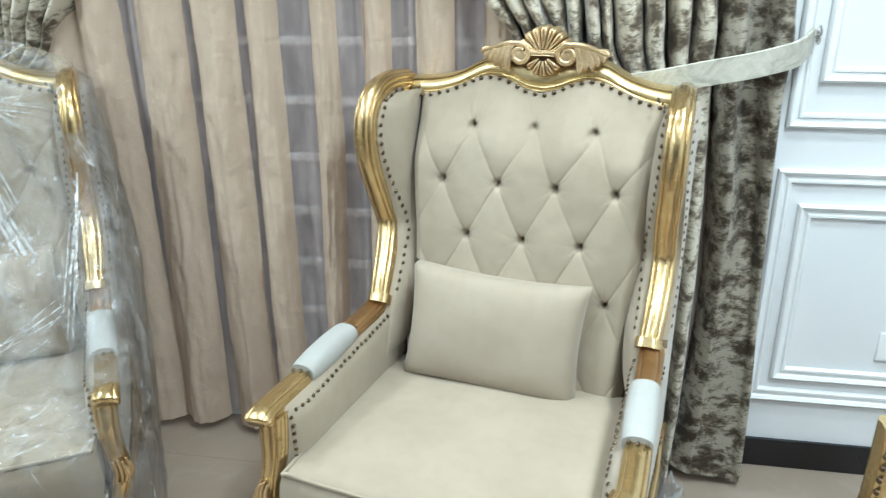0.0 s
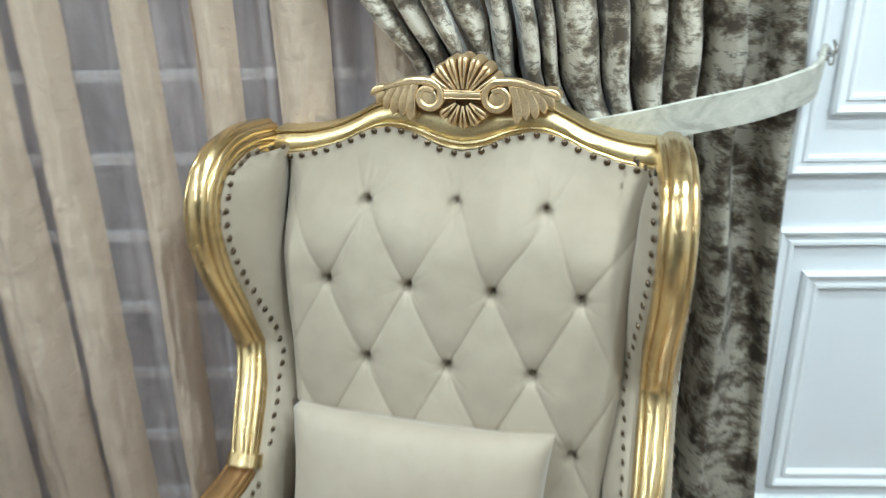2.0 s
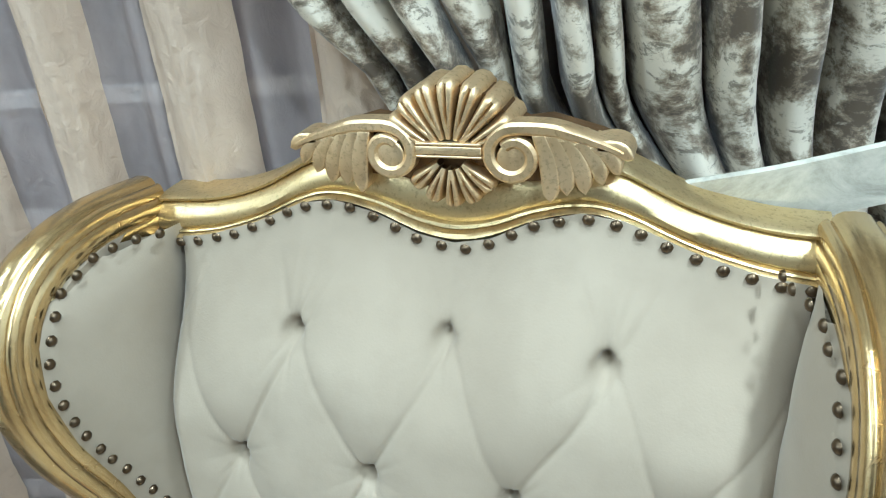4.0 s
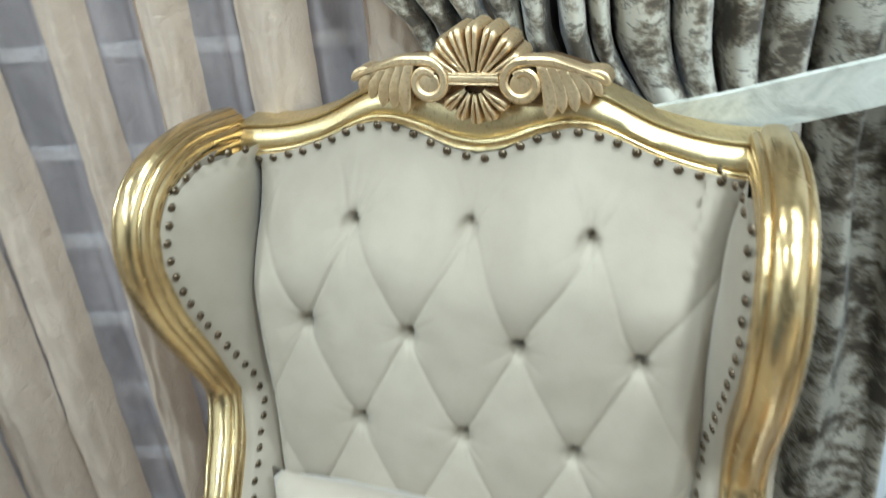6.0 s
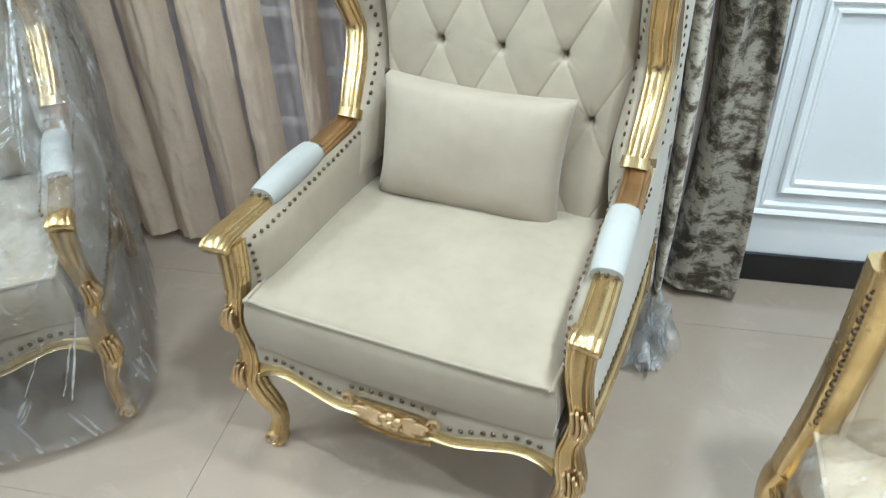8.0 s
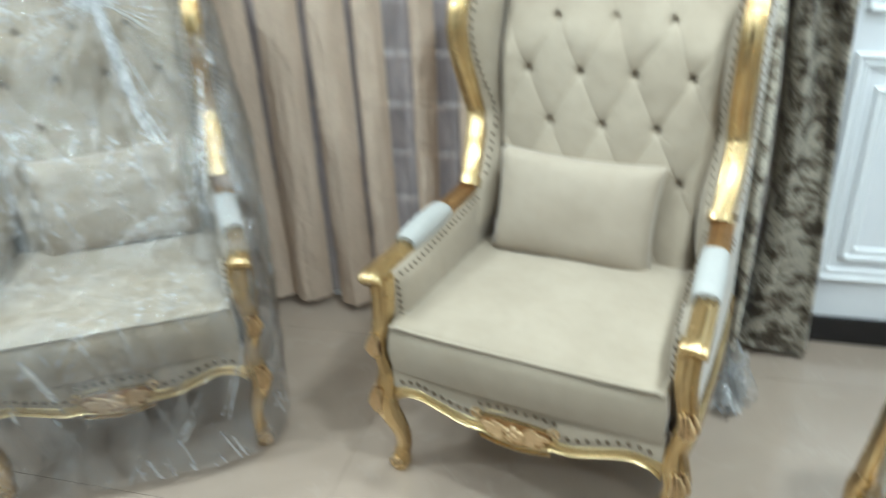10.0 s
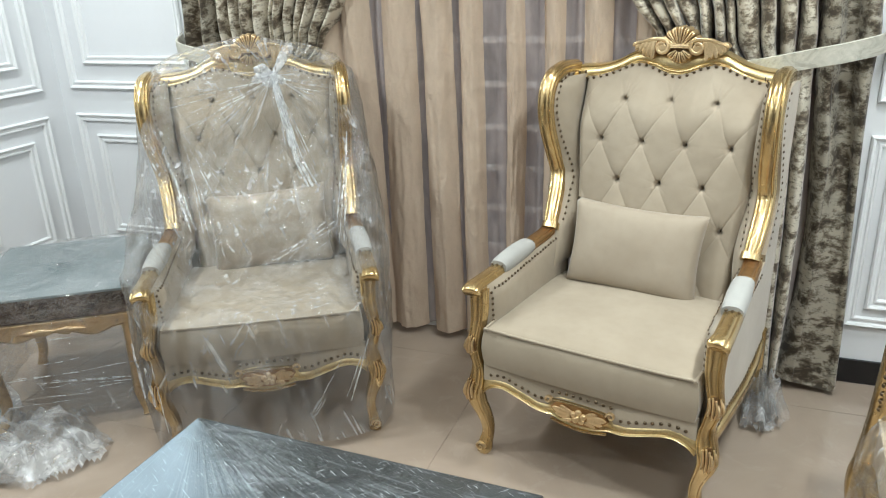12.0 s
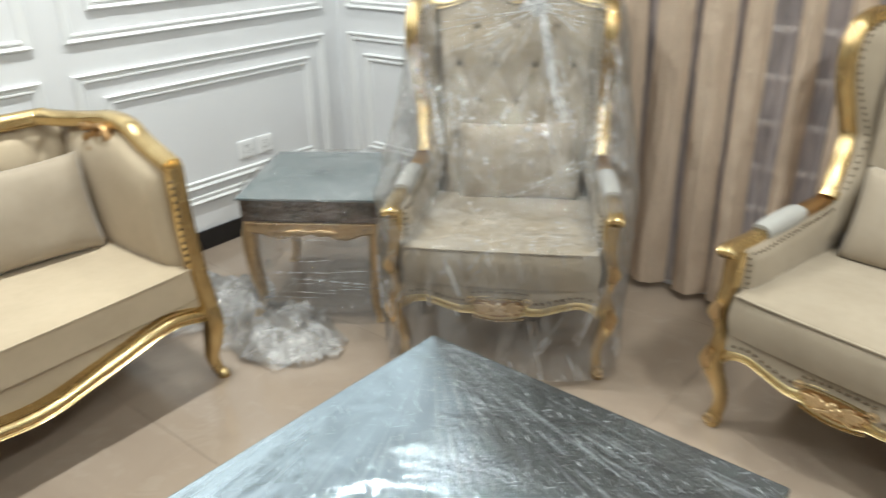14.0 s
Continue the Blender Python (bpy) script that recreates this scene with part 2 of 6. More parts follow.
def sheer(name, colour, dark, clear, weave=900):
    n = Nodes(name)
    long = n.noise(7, 3, 0.5, n.space((2, 2, 0.6)), 0.4)
    crinkle = n.noise(55, 4, 0.6, n.space((1, 1, 0.8), (0, 25, 0)), 0.5)
    c = n.mix(n.span(long, 0, 1, 0.35, 0.7), colour, dark)
    c = n.mix(n.span(crinkle, 0.0, 0.22, 0.5, 0.8), c, tuple(v * 0.7 for v in dark))
    d, t, g = n.node("BsdfDiffuse"), n.node("BsdfTranslucent"), n.node("BsdfTransparent")
    nb = n.bump(crinkle, 0.7, 0.006)
    for s in (d, t):
        n.link(c, s.inputs["Color"])
        n.link(nb, s.inputs["Normal"])
    m1, m2 = n.node("MixShader"), n.node("MixShader")
    m1.inputs[0].default_value = 0.3
    n.link(d.outputs[0], m1.inputs[1])
    n.link(t.outputs[0], m1.inputs[2])
    n.link(n.span(long, clear * 0.7, min(1, clear * 1.3), 0.3, 0.7), m2.inputs[0])
    n.link(m1.outputs[0], m2.inputs[1])
    n.link(g.outputs[0], m2.inputs[2])
    n.link(m2.outputs[0], n.out.inputs["Surface"])
    return n.mat


BEIGE_SHEER = sheer("beige_crinkled_sheer", (0.70, 0.57, 0.445), (0.64, 0.515, 0.395), 0.10)
LILAC_SHEER = sheer("lilac_grey_voile", (0.72, 0.63, 0.61), (0.66, 0.575, 0.555), 0.46)

FILM = film("clear_wrap", 0.05, 0.5, (1, 1, 0.45), crease=0.35)
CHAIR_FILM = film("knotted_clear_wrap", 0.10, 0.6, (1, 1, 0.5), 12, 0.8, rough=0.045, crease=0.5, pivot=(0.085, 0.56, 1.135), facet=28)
SIDE_FILM = film("wound_clear_wrap", 0.08, 0.45, (0.5, 0.5, 3.0), 12, 0.7, crease=0.35)
FILM_BAG = film("crumpled_wrap", 0.24, 0.7, (1, 1, 1), 10, 0.7, rough=0.08, crease=0.5, facet=13)
FILM_KNOT = film("bunched_wrap", 0.60, 0.4, (1, 1, 0.4), 30, 0.6, rough=0.2, crease=0.3)
FILM_FOLD = film("folded_wrap", 0.40, 0.5, (1, 1, 0.4), 40, 0.5, rough=0.12, crease=0.15)


def make_table_wrap():
    """Stretch film drawn tight over a dark polished top: clear gloss, creases raying from the corner, glints painted as
    short white streaks.
    """
    n = Nodes("stretch_wrapped_top")
    at = n.node("Mapping", Location=(0.44, 0.005, 0))
    n.link(n.coord.outputs["Object"], at.inputs["Vector"])
    turn = n.tree.nodes.new("ShaderNodeTexGradient")
    turn.gradient_type = "RADIAL"
    n.link(at.outputs[0], turn.inputs["Vector"])
    far = n.tree.nodes.new("ShaderNodeVectorMath")
    far.operation = "LENGTH"
    n.link(at.outputs[0], far.inputs[0])
    polar = n.node("CombineXYZ")
    n.link(n.span(turn.outputs["Fac"], 0, 220), polar.inputs[0])
    n.link(n.span(far.outputs["Value"], 0, 5), polar.inputs[1])
    ray = n.noise(1.0, 5, 0.6, polar.outputs[0], 0.4)
    streak = n.noise(60, 5, 0.65, n.space((0.35, 3.5, 1), (0, 0, 28)), 0.2)
    streak_b = n.noise(60, 5, 0.65, n.space((0.4, 3.2, 1), (0, 0, -48)), 0.3)
    patch = n.noise(3.0, 4, 0.6)
    # rays and streaks whiten the dark base as painted glints
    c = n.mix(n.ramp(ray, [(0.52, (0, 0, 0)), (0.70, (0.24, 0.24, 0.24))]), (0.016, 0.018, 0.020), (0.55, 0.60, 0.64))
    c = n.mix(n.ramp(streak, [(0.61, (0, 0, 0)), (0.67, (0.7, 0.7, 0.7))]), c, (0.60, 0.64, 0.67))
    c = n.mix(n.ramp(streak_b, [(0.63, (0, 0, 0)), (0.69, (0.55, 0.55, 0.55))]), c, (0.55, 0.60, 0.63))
    nb = n.bump(streak, 0.35, 0.004, n.bump(streak_b, 0.3, 0.004, n.bump(ray, 0.25, 0.006, n.bump(n.noise(9, 3, 0.5, None, 0.6), 0.5, 0.02))))
    # a pale blue reflection is painted along one edge, the other stays dark
    calm = n.bump(n.noise(6, 2, 0.5, None, 0.5), 0.4, 0.03, n.bump(ray, 0.15, 0.006))
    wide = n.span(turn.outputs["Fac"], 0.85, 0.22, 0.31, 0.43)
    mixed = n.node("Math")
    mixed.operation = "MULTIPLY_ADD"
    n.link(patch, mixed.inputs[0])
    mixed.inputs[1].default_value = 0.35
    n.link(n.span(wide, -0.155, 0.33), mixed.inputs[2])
    edge_sheen = mixed.outputs[0]
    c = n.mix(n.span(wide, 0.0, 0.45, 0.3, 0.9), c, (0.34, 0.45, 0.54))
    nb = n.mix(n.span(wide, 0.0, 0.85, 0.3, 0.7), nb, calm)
    n.put(c, 0.3, 0, nb)
    shiny = n.node("BsdfGlossy", Roughness=0.09)
    shiny.inputs["Color"].default_value = (0.76, 0.90, 1.0, 1)
    n.link(nb, shiny.inputs["Normal"])
    m = n.node("MixShader")
    n.link(edge_sheen, m.inputs[0])
    n.link(n.bsdf.outputs[0], m.inputs[1])
    n.link(shiny.outputs[0], m.inputs[2])
    n.link(m.outputs[0], n.out.inputs["Surface"])
    return n.mat


TABLE_WRAP = make_table_wrap()


def make_marble():
    n = Nodes("dark_brown_marble")
    a, v = n.noise(9, 6, 0.65, n.space((1, 1, 1.6)), 1.0), n.noise(14, 8, 0.7, n.space((1, 1, 2)), 2.4)
    c = n.ramp(a, [(0.35, (0.020, 0.014, 0.012)), (0.6, (0.075, 0.05, 0.042)), (0.75, (0.16, 0.12, 0.10))])
    c = n.mix(n.ramp(v, [(0.47, (0, 0, 0)), (0.5, (0.5, 0.5, 0.5)), (0.53, (0, 0, 0))]), c, (0.42, 0.36, 0.31))
    return n.put(c, 0.1, 0, n.bump(a, 0.05, 0.001))


MARBLE = make_marble()


def make_glass(name, colour, rough=0.02):
    n = Nodes(name)
    return n.put(colour, rough, 0, None, **{"Transmission Weight": 1.0, "IOR": 1.45})


WINDOW_GLASS = make_glass("window_glass", (0.92, 0.94, 0.98))
SMOKED = plain("smoked_glass_top", (0.15, 0.18, 0.185), 0.06, 0, 20, 0.15, 0.01)


def make_glow(name, colour, strength):
    n = Nodes(name)
    e = n.node("Emission", Strength=strength)
    e.inputs["Color"].default_value = (*colour, 1)
    n.link(e.outputs[0], n.out.inputs["Surface"])
    return n.mat


DUSK = make_glow("evening_outside", (0.50, 0.46, 0.48), 0.13)
LAMP_GLOW = make_glow("downlight_diffuser", LAMP_COLOUR, 14.0)


# ---- building blocks ----
def finish(ob, sharp=45):
    me = ob.data
    me.polygons.foreach_set("use_smooth", [True] * len(me.polygons))
    me.set_sharp_from_angle(angle=radians(sharp))
    return ob


def mesh_of(name, bm, material, sharp=45):
    if bm.faces.layers.int.get("flat_sides") is not None:
        sharp = 20
    bmesh.ops.recalc_face_normals(bm, faces=bm.faces)
    me = bpy.data.meshes.new(name)
    bm.to_mesh(me)
    bm.free()
    me.materials.append(material)
    me.polygons.foreach_set("use_smooth", [True] * len(me.polygons))
    me.set_sharp_from_angle(angle=radians(sharp))
    return me


def part(name, bm, material, parent=None, label="", sharp=45):
    ob = new(name, mesh_of(name, bm, material, sharp))
    ob.parent = parent
    return tagged(ob, label)


def empty(name, label, category, group="", m=None):
    ob = tagged(new(name), label, category, group)
    ob.empty_display_size = 0.05
    if m is not None:
        ob.matrix_world = m
    return ob


def box(bm, lo, hi, bevel=0.0, segments=2):
    r = bmesh.ops.create_cube(bm, size=1.0)
    vs = r["verts"]
    for v in vs:
        v.co = Vector([lo[i] + (v.co[i] + 0.5) * (hi[i] - lo[i]) for i in range(3)])
    if bevel:
        es = list({e for v in vs for e in v.link_edges})
        bmesh.ops.bevel(bm, geom=es, offset=bevel, segments=segments, profile=0.5, affect="EDGES")
    return bm


def boxed(lo, hi, bevel=0.0, segments=2):
    bm = bmesh.new()
    bm.faces.layers.int.new("flat_sides")
    return box(bm, lo, hi, bevel, segments)


def curve(points, n=8, closed=False):
    """Catmull-Rom through the points."""
    ps = [Vector(p) for p in points]
    k = len(ps)
    out = []
    for i in range(k if closed else k - 1):
        if closed:
            a, b, c, d = (ps[(i + j - 1) % k] for j in range(4))
        else:
            a, b, c, d = ps[max(i - 1, 0)], ps[i], ps[i + 1], ps[min(i + 2, k - 1)]
        for j in range(n):
            t = j / n
            out.append(0.5 * (2 * b + (c - a) * t + (2 * a - 5 * b + 4 * c - d) * t * t + (3 * b - a - 3 * c + d) * t ** 3))
    if not closed:
        out.append(ps[-1])
    return out


def sweep(bm, points, profile, side, sizes=None, closed=False, caps=True):
    """Sweep a 2D profile (along side, along normal) down a path."""
    side = Vector(side)
    rings, k = [], len(points)
    for i, p in enumerate(points):
        a, b = (points[(i - 1) % k], points[(i + 1) % k]) if closed else (points[max(i - 1, 0)], points[min(i + 1, k - 1)])
        t = (b - a).normalized()
        s = (side - t * side.dot(t)).normalized()
        nrm = t.cross(s)
        f = sizes[i] if sizes else 1.0
        fa, fb = f if isinstance(f, tuple) else (f, f)
        rings.append([bm.verts.new(p + s * (u * fa) + nrm * (v * fb)) for u, v in profile])
    m = len(profile)
    for i in range(k if closed else k - 1):
        r0, r1 = rings[i], rings[(i + 1) % k]
        for j in range(m):
            bm.faces.new((r0[j], r0[(j + 1) % m], r1[(j + 1) % m], r1[j]))
    if caps and not closed:
        bm.faces.new(rings[0][::-1])
        bm.faces.new(rings[-1])
    return bm


def rounded(w, h, n=20, power=3.0, ridges=0, depth=0.0):
    """A superellipse profile, with grooves run along it."""
    out = []
    for i in range(n):
        a = 2 * math.pi * i / n
        c, s = math.cos(a), math.sin(a)
        r = (abs(c) ** power + abs(s) ** power) ** (-1 / power) * (1 + depth * math.cos(ridges * a))
        out.append((w / 2 * r * c, h / 2 * r * s))
    return out


def grid(bm, nu, nv, f, wrap=False):
    """Quads over f(u, v), u and v in 0..1."""
    rows = [[bm.verts.new(f(i / (nu if wrap else nu - 1), j / (nv - 1))) for i in range(nu)] for j in range(nv)]
    for j in range(nv - 1):
        for i in range(nu if wrap else nu - 1):
            k = (i + 1) % nu
            bm.faces.new((rows[j][i], rows[j][k], rows[j + 1][k], rows[j + 1][i]))
    return rows


def blob(bm, p0, p1, w, d, depth_axis=(0, 1, 0), taper=0.35, n=8, m=8, bend=0.0):
    """A leaf or petal: a tapering rounded lobe from p0 (thin) to p1 (full)."""
    p0, p1 = Vector(p0), Vector(p1)
    ax = p1 - p0
    dep = Vector(depth_axis)
    sid = ax.cross(dep).normalized()
    rings = []
    for i in range(n + 1):
        t = i / n
        r = (taper + (1 - taper) * math.sin(min(1, t * 1.25) * math.pi / 2)) * math.sqrt(max(0.0, 1 - max(0, (t - 0.7) / 0.3) ** 2)) if t < 1 else 0.02
        c = p0 + ax * t + sid * bend * math.sin(t * math.pi) - dep * d * 0.3 * math.sin(t * math.pi)
        ring = []
        for j in range(m):
            a = 2 * math.pi * j / m
            ring.append(bm.verts.new(c + sid * (w / 2 * r * math.cos(a)) + dep * (d / 2 * (0.4 + 0.6 * r) * math.sin(a) * (1 - 0.25 * math.cos(a) ** 8))))
        rings.append(ring)
    for i in range(n):
        for j in range(m):
            bm.faces.new((rings[i][j], rings[i][(j + 1) % m], rings[i + 1][(j + 1) % m], rings[i + 1][j]))
    bm.faces.new(rings[0][::-1])
    bm.faces.new(rings[-1])


def prism(bm, outline, axis, lo, hi):
    """Extrude an outline of the two other axes along axis."""
    def at(a, b, c):
        return {"x": (c, a, b), "y": (a, c, b), "z": (a, b, c)}[axis]
    v0 = [bm.verts.new(at(a, b, lo)) for a, b in outline]
    v1 = [bm.verts.new(at(a, b, hi)) for a, b in outline]
    k = len(outline)
    bm.faces.new(v0)
    bm.faces.new(v1[::-1])
    for i in range(k):
        bm.faces.new((v0[i], v1[i], v1[(i + 1) % k], v0[(i + 1) % k]))
    return bm


def cushion(bm, w, h, d, nu=28, nv=20, pinch=0.06, seed=1, sag=0.004):
    """A knife-edge pillow in the x-z plane, thick along y, centred."""
    for sign in (-1, 1):
        def f(u, v):
            a, b = 2 * u - 1, 2 * v - 1
            px = 1 - pinch * (1 - b * b) * 0 - pinch * (1 - abs(a) ** 4) * 0
            x = a * w / 2 * (1 - pinch * (1 - b * b) * abs(a) ** 3 * 0.9)
            z = b * h / 2 * (1 - pinch * (1 - a * a) * abs(b) ** 3 * 1.4)
            t = ((1 - abs(a) ** 2.6) * (1 - abs(b) ** 2.6)) ** 0.42
            wr = noise.noise(Vector((x * 7 + seed, z * 7, sign * 3.0))) * sag * 2 + noise.noise(Vector((x * 22, z * 22 + seed, sign))) * sag * 0.5
            return Vector((x, sign * (d / 2 * t + wr * t), z))
        grid(bm, nu, nv, f)
    bmesh.ops.remove_doubles(bm, verts=bm.verts, dist=0.0008)
    return bm


def smooth_step(a, b, x):
    t = min(1, max(0, (x - a) / (b - a)))
    return t * t * (3 - 2 * t)


def table_value(points, x):
    """Linear look-up in (x, y) pairs."""
    for (x0, y0), (x1, y1) in zip(points, points[1:]):
        if x <= x1:
            return y0 + (y1 - y0) * max(0, x - x0) / (x1 - x0)
    return points[-1][1]


NAIL_MESH = None


def nail_mesh():
    global NAIL_MESH
    if NAIL_MESH is None:
        bm = bmesh.new()
        rings = []
        for k in range(3):
            a = k * math.pi / 2 / 3
            rings.append([bm.verts.new((0.0056 * math.cos(a) * math.cos(j * math.pi / 4), 0.0056 * math.cos(a) * math.sin(j * math.pi / 4), 0.0042 * math.sin(a))) for j in range(8)])
        top = bm.verts.new((0, 0, 0.0042))
        for r0, r1 in zip(rings, rings[1:]):
            for j in range(8):
                bm.faces.new((r0[j], r0[(j + 1) % 8], r1[(j + 1) % 8], r1[j]))
        for j in range(8):
            bm.faces.new((rings[2][j], rings[2][(j + 1) % 8], top))
        NAIL_MESH = mesh_of("nail", bm, NAIL, 60)
    return NAIL_MESH


def nails_along(points, spacing, normal, parent, size=1.0, start=0.5):
    """Domed upholstery nails at even steps along a path."""
    normal = Vector(normal).normalized()
    turn = normal.to_track_quat("Z", "Y")
    run, want = 0.0, spacing * start
    for a, b in zip(points, points[1:]):
        seg = (b - a).length
        while seg > 0 and want <= run + seg:
            p = a.lerp(b, (want - run) / seg)
            ob = new("nail", nail_mesh())
            ob.parent = parent
            wob = 0.0012
            p = p + Vector((random.uniform(-wob, wob), 0, random.uniform(-wob, wob)))
            ob.matrix_local = Matrix.LocRotScale(p, turn, (size,) * 3)
            want += spacing
        run += seg


# ---- the room ----
W0, W1, WZ0, WZ1 = -1.92, 0.42, 0.12, 2.35
THICK = 0.2


def structure(name, bm, material, label, category, sharp=40):
    ob = part(name, bm, material, None, "", sharp)
    return tagged(ob, label, category, "", "structure")


def wall_with_opening():
    bm = bmesh.new()
    y0, y1 = BACK, BACK + THICK
    box(bm, (LEFT - THICK, y0, 0), (W0, y1, HEIGHT))
    box(bm, (W1, y0, 0), (RIGHT + THICK, y1, HEIGHT))
    box(bm, (W0, y0, 0), (W1, y1, WZ0))
    box(bm, (W0, y0, WZ1), (W1, y1, HEIGHT))
    return bm


wall_back = structure("wall_back", wall_with_opening(), PAINT, "white painted panelled wall with a curtained window", "wall")
wall_left = structure("wall_left", boxed((LEFT - THICK, FRONT, 0), (LEFT, BACK, HEIGHT)), PAINT, "white painted wall with moulded panels", "wall")
wall_right = structure("wall_right", boxed((RIGHT, FRONT, 0), (RIGHT + THICK, BACK, HEIGHT)), PAINT, "plain white painted wall", "wall")
# unseen front wall, added far off and dark to limit bounced light
wall_front = structure("wall_front", boxed((LEFT - THICK, FRONT - THICK, 0), (RIGHT + THICK, FRONT, HEIGHT)), FAR_WALL, "unseen taupe wall, set far off and dark to cut bounced light", "wall")
structure("ceiling", boxed((LEFT - THICK, FRONT - THICK, HEIGHT), (RIGHT + THICK, BACK + THICK, HEIGHT + 0.15)), CEILING_PAINT, "plain off-white ceiling with downlights", "ceiling")


def moulding(bm, a0, a1, b0, b1, to_world, open_bottom=False):
    """A mitred picture-frame moulding between (a0, b0) and (a1, b1) of a wall's own plane; to_world(a, b, out)."""
    prof = [(0.0, 0.0), (0.0, 0.012), (0.006, 0.018), (0.013, 0.014), (0.016, 0.008), (0.024, 0.007), (0.027, 0.012), (0.033, 0.012), (0.037, 0.006), (0.038, 0.0)]
    rings = []
    for a, b, sa, sb in ((a0, b0, 1, 1), (a1, b0, -1, 1), (a1, b1, -1, -1), (a0, b1, 1, -1)):
        rings.append([bm.verts.new(to_world(a + sa * w, b + sb * w, o)) for w, o in prof])
    for i in range(4):
        r0, r1 = rings[i], rings[(i + 1) % 4]
        for j in range(len(prof) - 1):
            bm.faces.new((r0[j], r1[j], r1[j + 1], r0[j + 1]))


def panel_frames(parent, a0, a1, to_world, dado=0.872, dado_in=0.775, inset=0.105, upper=0.995):
    """Outer and inner mouldings of the dado and of the upper panel in one bay."""
    for lo, hi in ((0.225, dado + 0.008), (upper, 2.55)):
        bm = bmesh.new()
        moulding(bm, a0, a1, lo, hi, to_world)
        part("outer_moulding", bm, MOULD, parent, "", 25)
        bm = bmesh.new()
        inner = (0.295, dado_in + 0.008) if lo < 0.5 else (upper + 0.113, 2.44)
        moulding(bm, a0 + inset, a1 - inset, *inner, to_world)
        part("inner_moulding", bm, MOULD, parent, "", 25)


def on_back(a, b, o):
    return Vector((a, BACK - o, b))


def on_left(a, b, o):
    return Vector((LEFT + o, a, b))


panel_frames(wall_back, -2.785, -1.99, on_back)
panel_frames(wall_back, 0.572, 1.47, on_back, 0.895, 0.803, 0.062, 1.010)
panel_frames(wall_left, 0.595, 1.88, on_left)
panel_frames(wall_left, -0.80, 0.475, on_left)
panel_frames(wall_left, -2.2, -0.92, on_left)

for name, lo, hi in (("baseboard_back_left", (LEFT, BACK - 0.012, 0), (W0, BACK, 0.092)), ("baseboard_back_right", (W1, BACK - 0.012, 0), (RIGHT, BACK, 0.092)), ("baseboard_left", (LEFT, FRONT, 0), (LEFT + 0.012, BACK - 0.012, 0.092)), ("baseboard_right", (RIGHT - 0.012, FRONT, 0), (RIGHT, BACK - 0.012, 0.092))):
    structure(name, boxed(lo, hi, 0.002), BLACK, "polished black tile skirting along the wall foot", "baseboard")

# floor: one bed with tiles laid on it
floor = structure("floor", boxed((LEFT - THICK, FRONT - THICK, -0.06), (RIGHT + THICK, BACK + THICK, -0.002)), GROUT, "pale beige polished marble-look floor tiles", "floor")
TILE_SIZE = 0.8
tile_bm = boxed((0.0008, 0.0008, -0.006), (TILE_SIZE - 0.0008, TILE_SIZE - 0.0008, 0.0))
tile_mesh = mesh_of("tile", tile_bm, TILE)
for ix in range(6):
    for iy in range(11):
        ob = new("tile", tile_mesh)
        ob.parent = floor
        ob.location = (-3.05 + ix * TILE_SIZE, -6.15 + iy * TILE_SIZE - 0.09, random.uniform(-0.0004, 0.0))

# ceiling downlights
for lx, ly in LAMP_SPOTS:
    dl = empty("downlight", "small round recessed ceiling downlight", "ceiling light", "ceiling downlights", pose(lx, ly, HEIGHT))
    bm = bmesh.new()
    sweep(bm, [Vector((0.1 * math.cos(a), 0.1 * math.sin(a), -0.004)) for a in [2 * math.pi * i / 28 for i in range(28)]], rounded(0.008, 0.02, 8), (0, 0, 1), closed=True)
    part("trim_ring", bm, PLASTIC, dl)
    bm = bmesh.new()
    bmesh.ops.create_circle(bm, cap_ends=True, radius=0.085, segments=28, matrix=Matrix.Translation((0, 0, -0.004)))
    part("diffuser", bm, LAMP_GLOW, dl)

# window behind the curtains
window = tagged(new("window_1"), "aluminium window with horizontal bars behind sheer curtains", "window", "", "structure")
window.location = (0, BACK + 0.1, 0)
bm = bmesh.new()
for lo, hi in (((W0, -0.03, WZ0), (W0 + 0.06, 0.03, WZ1)), ((W1 - 0.06, -0.03, WZ0), (W1, 0.03, WZ1)), ((W0 + 0.06, -0.03, WZ0), (W1 - 0.06, 0.03, WZ0 + 0.06)), ((W0 + 0.06, -0.03, WZ1 - 0.06), (W1 - 0.06, 0.03, WZ1))):
    box(bm, lo, hi, 0.003)
part("window_frame", bm, ALUMINIUM, window)
for k, mx in enumerate((-1.15, -0.36)):
    part("mullion", boxed((mx - 0.03, -0.028, WZ0 + 0.06), (mx + 0.03, 0.028, WZ1 - 0.06), 0.003), ALUMINIUM, window)
zb = 0.213
while zb < WZ1 - 0.1:
    part("window_bar", boxed((W0 + 0.06, -0.05, zb - 0.011), (W1 - 0.06, -0.032, zb + 0.011), 0.002), ALUMINIUM, window)
    zb += 0.165
for a, b in ((W0 + 0.06, -1.18), (-1.12, -0.39), (-0.33, W1 - 0.06)):
    pane = part("pane", boxed((a, -0.004, WZ0 + 0.06), (b, 0.004, WZ1 - 0.06)), WINDOW_GLASS, window)
    pane.visible_shadow = False
part("window_sill", boxed((W0, -0.1, WZ0 - 0.001), (W1, -0.031, WZ0 + 0.02), 0.004), PLASTIC, window)
bm = bmesh.new()
box(bm, (-9, BACK + 4, -3), (8, BACK + 4.05, 6))
tagged(part("backdrop", bm, DUSK), "dim blue evening light outside the window", "backdrop", "", "structure")


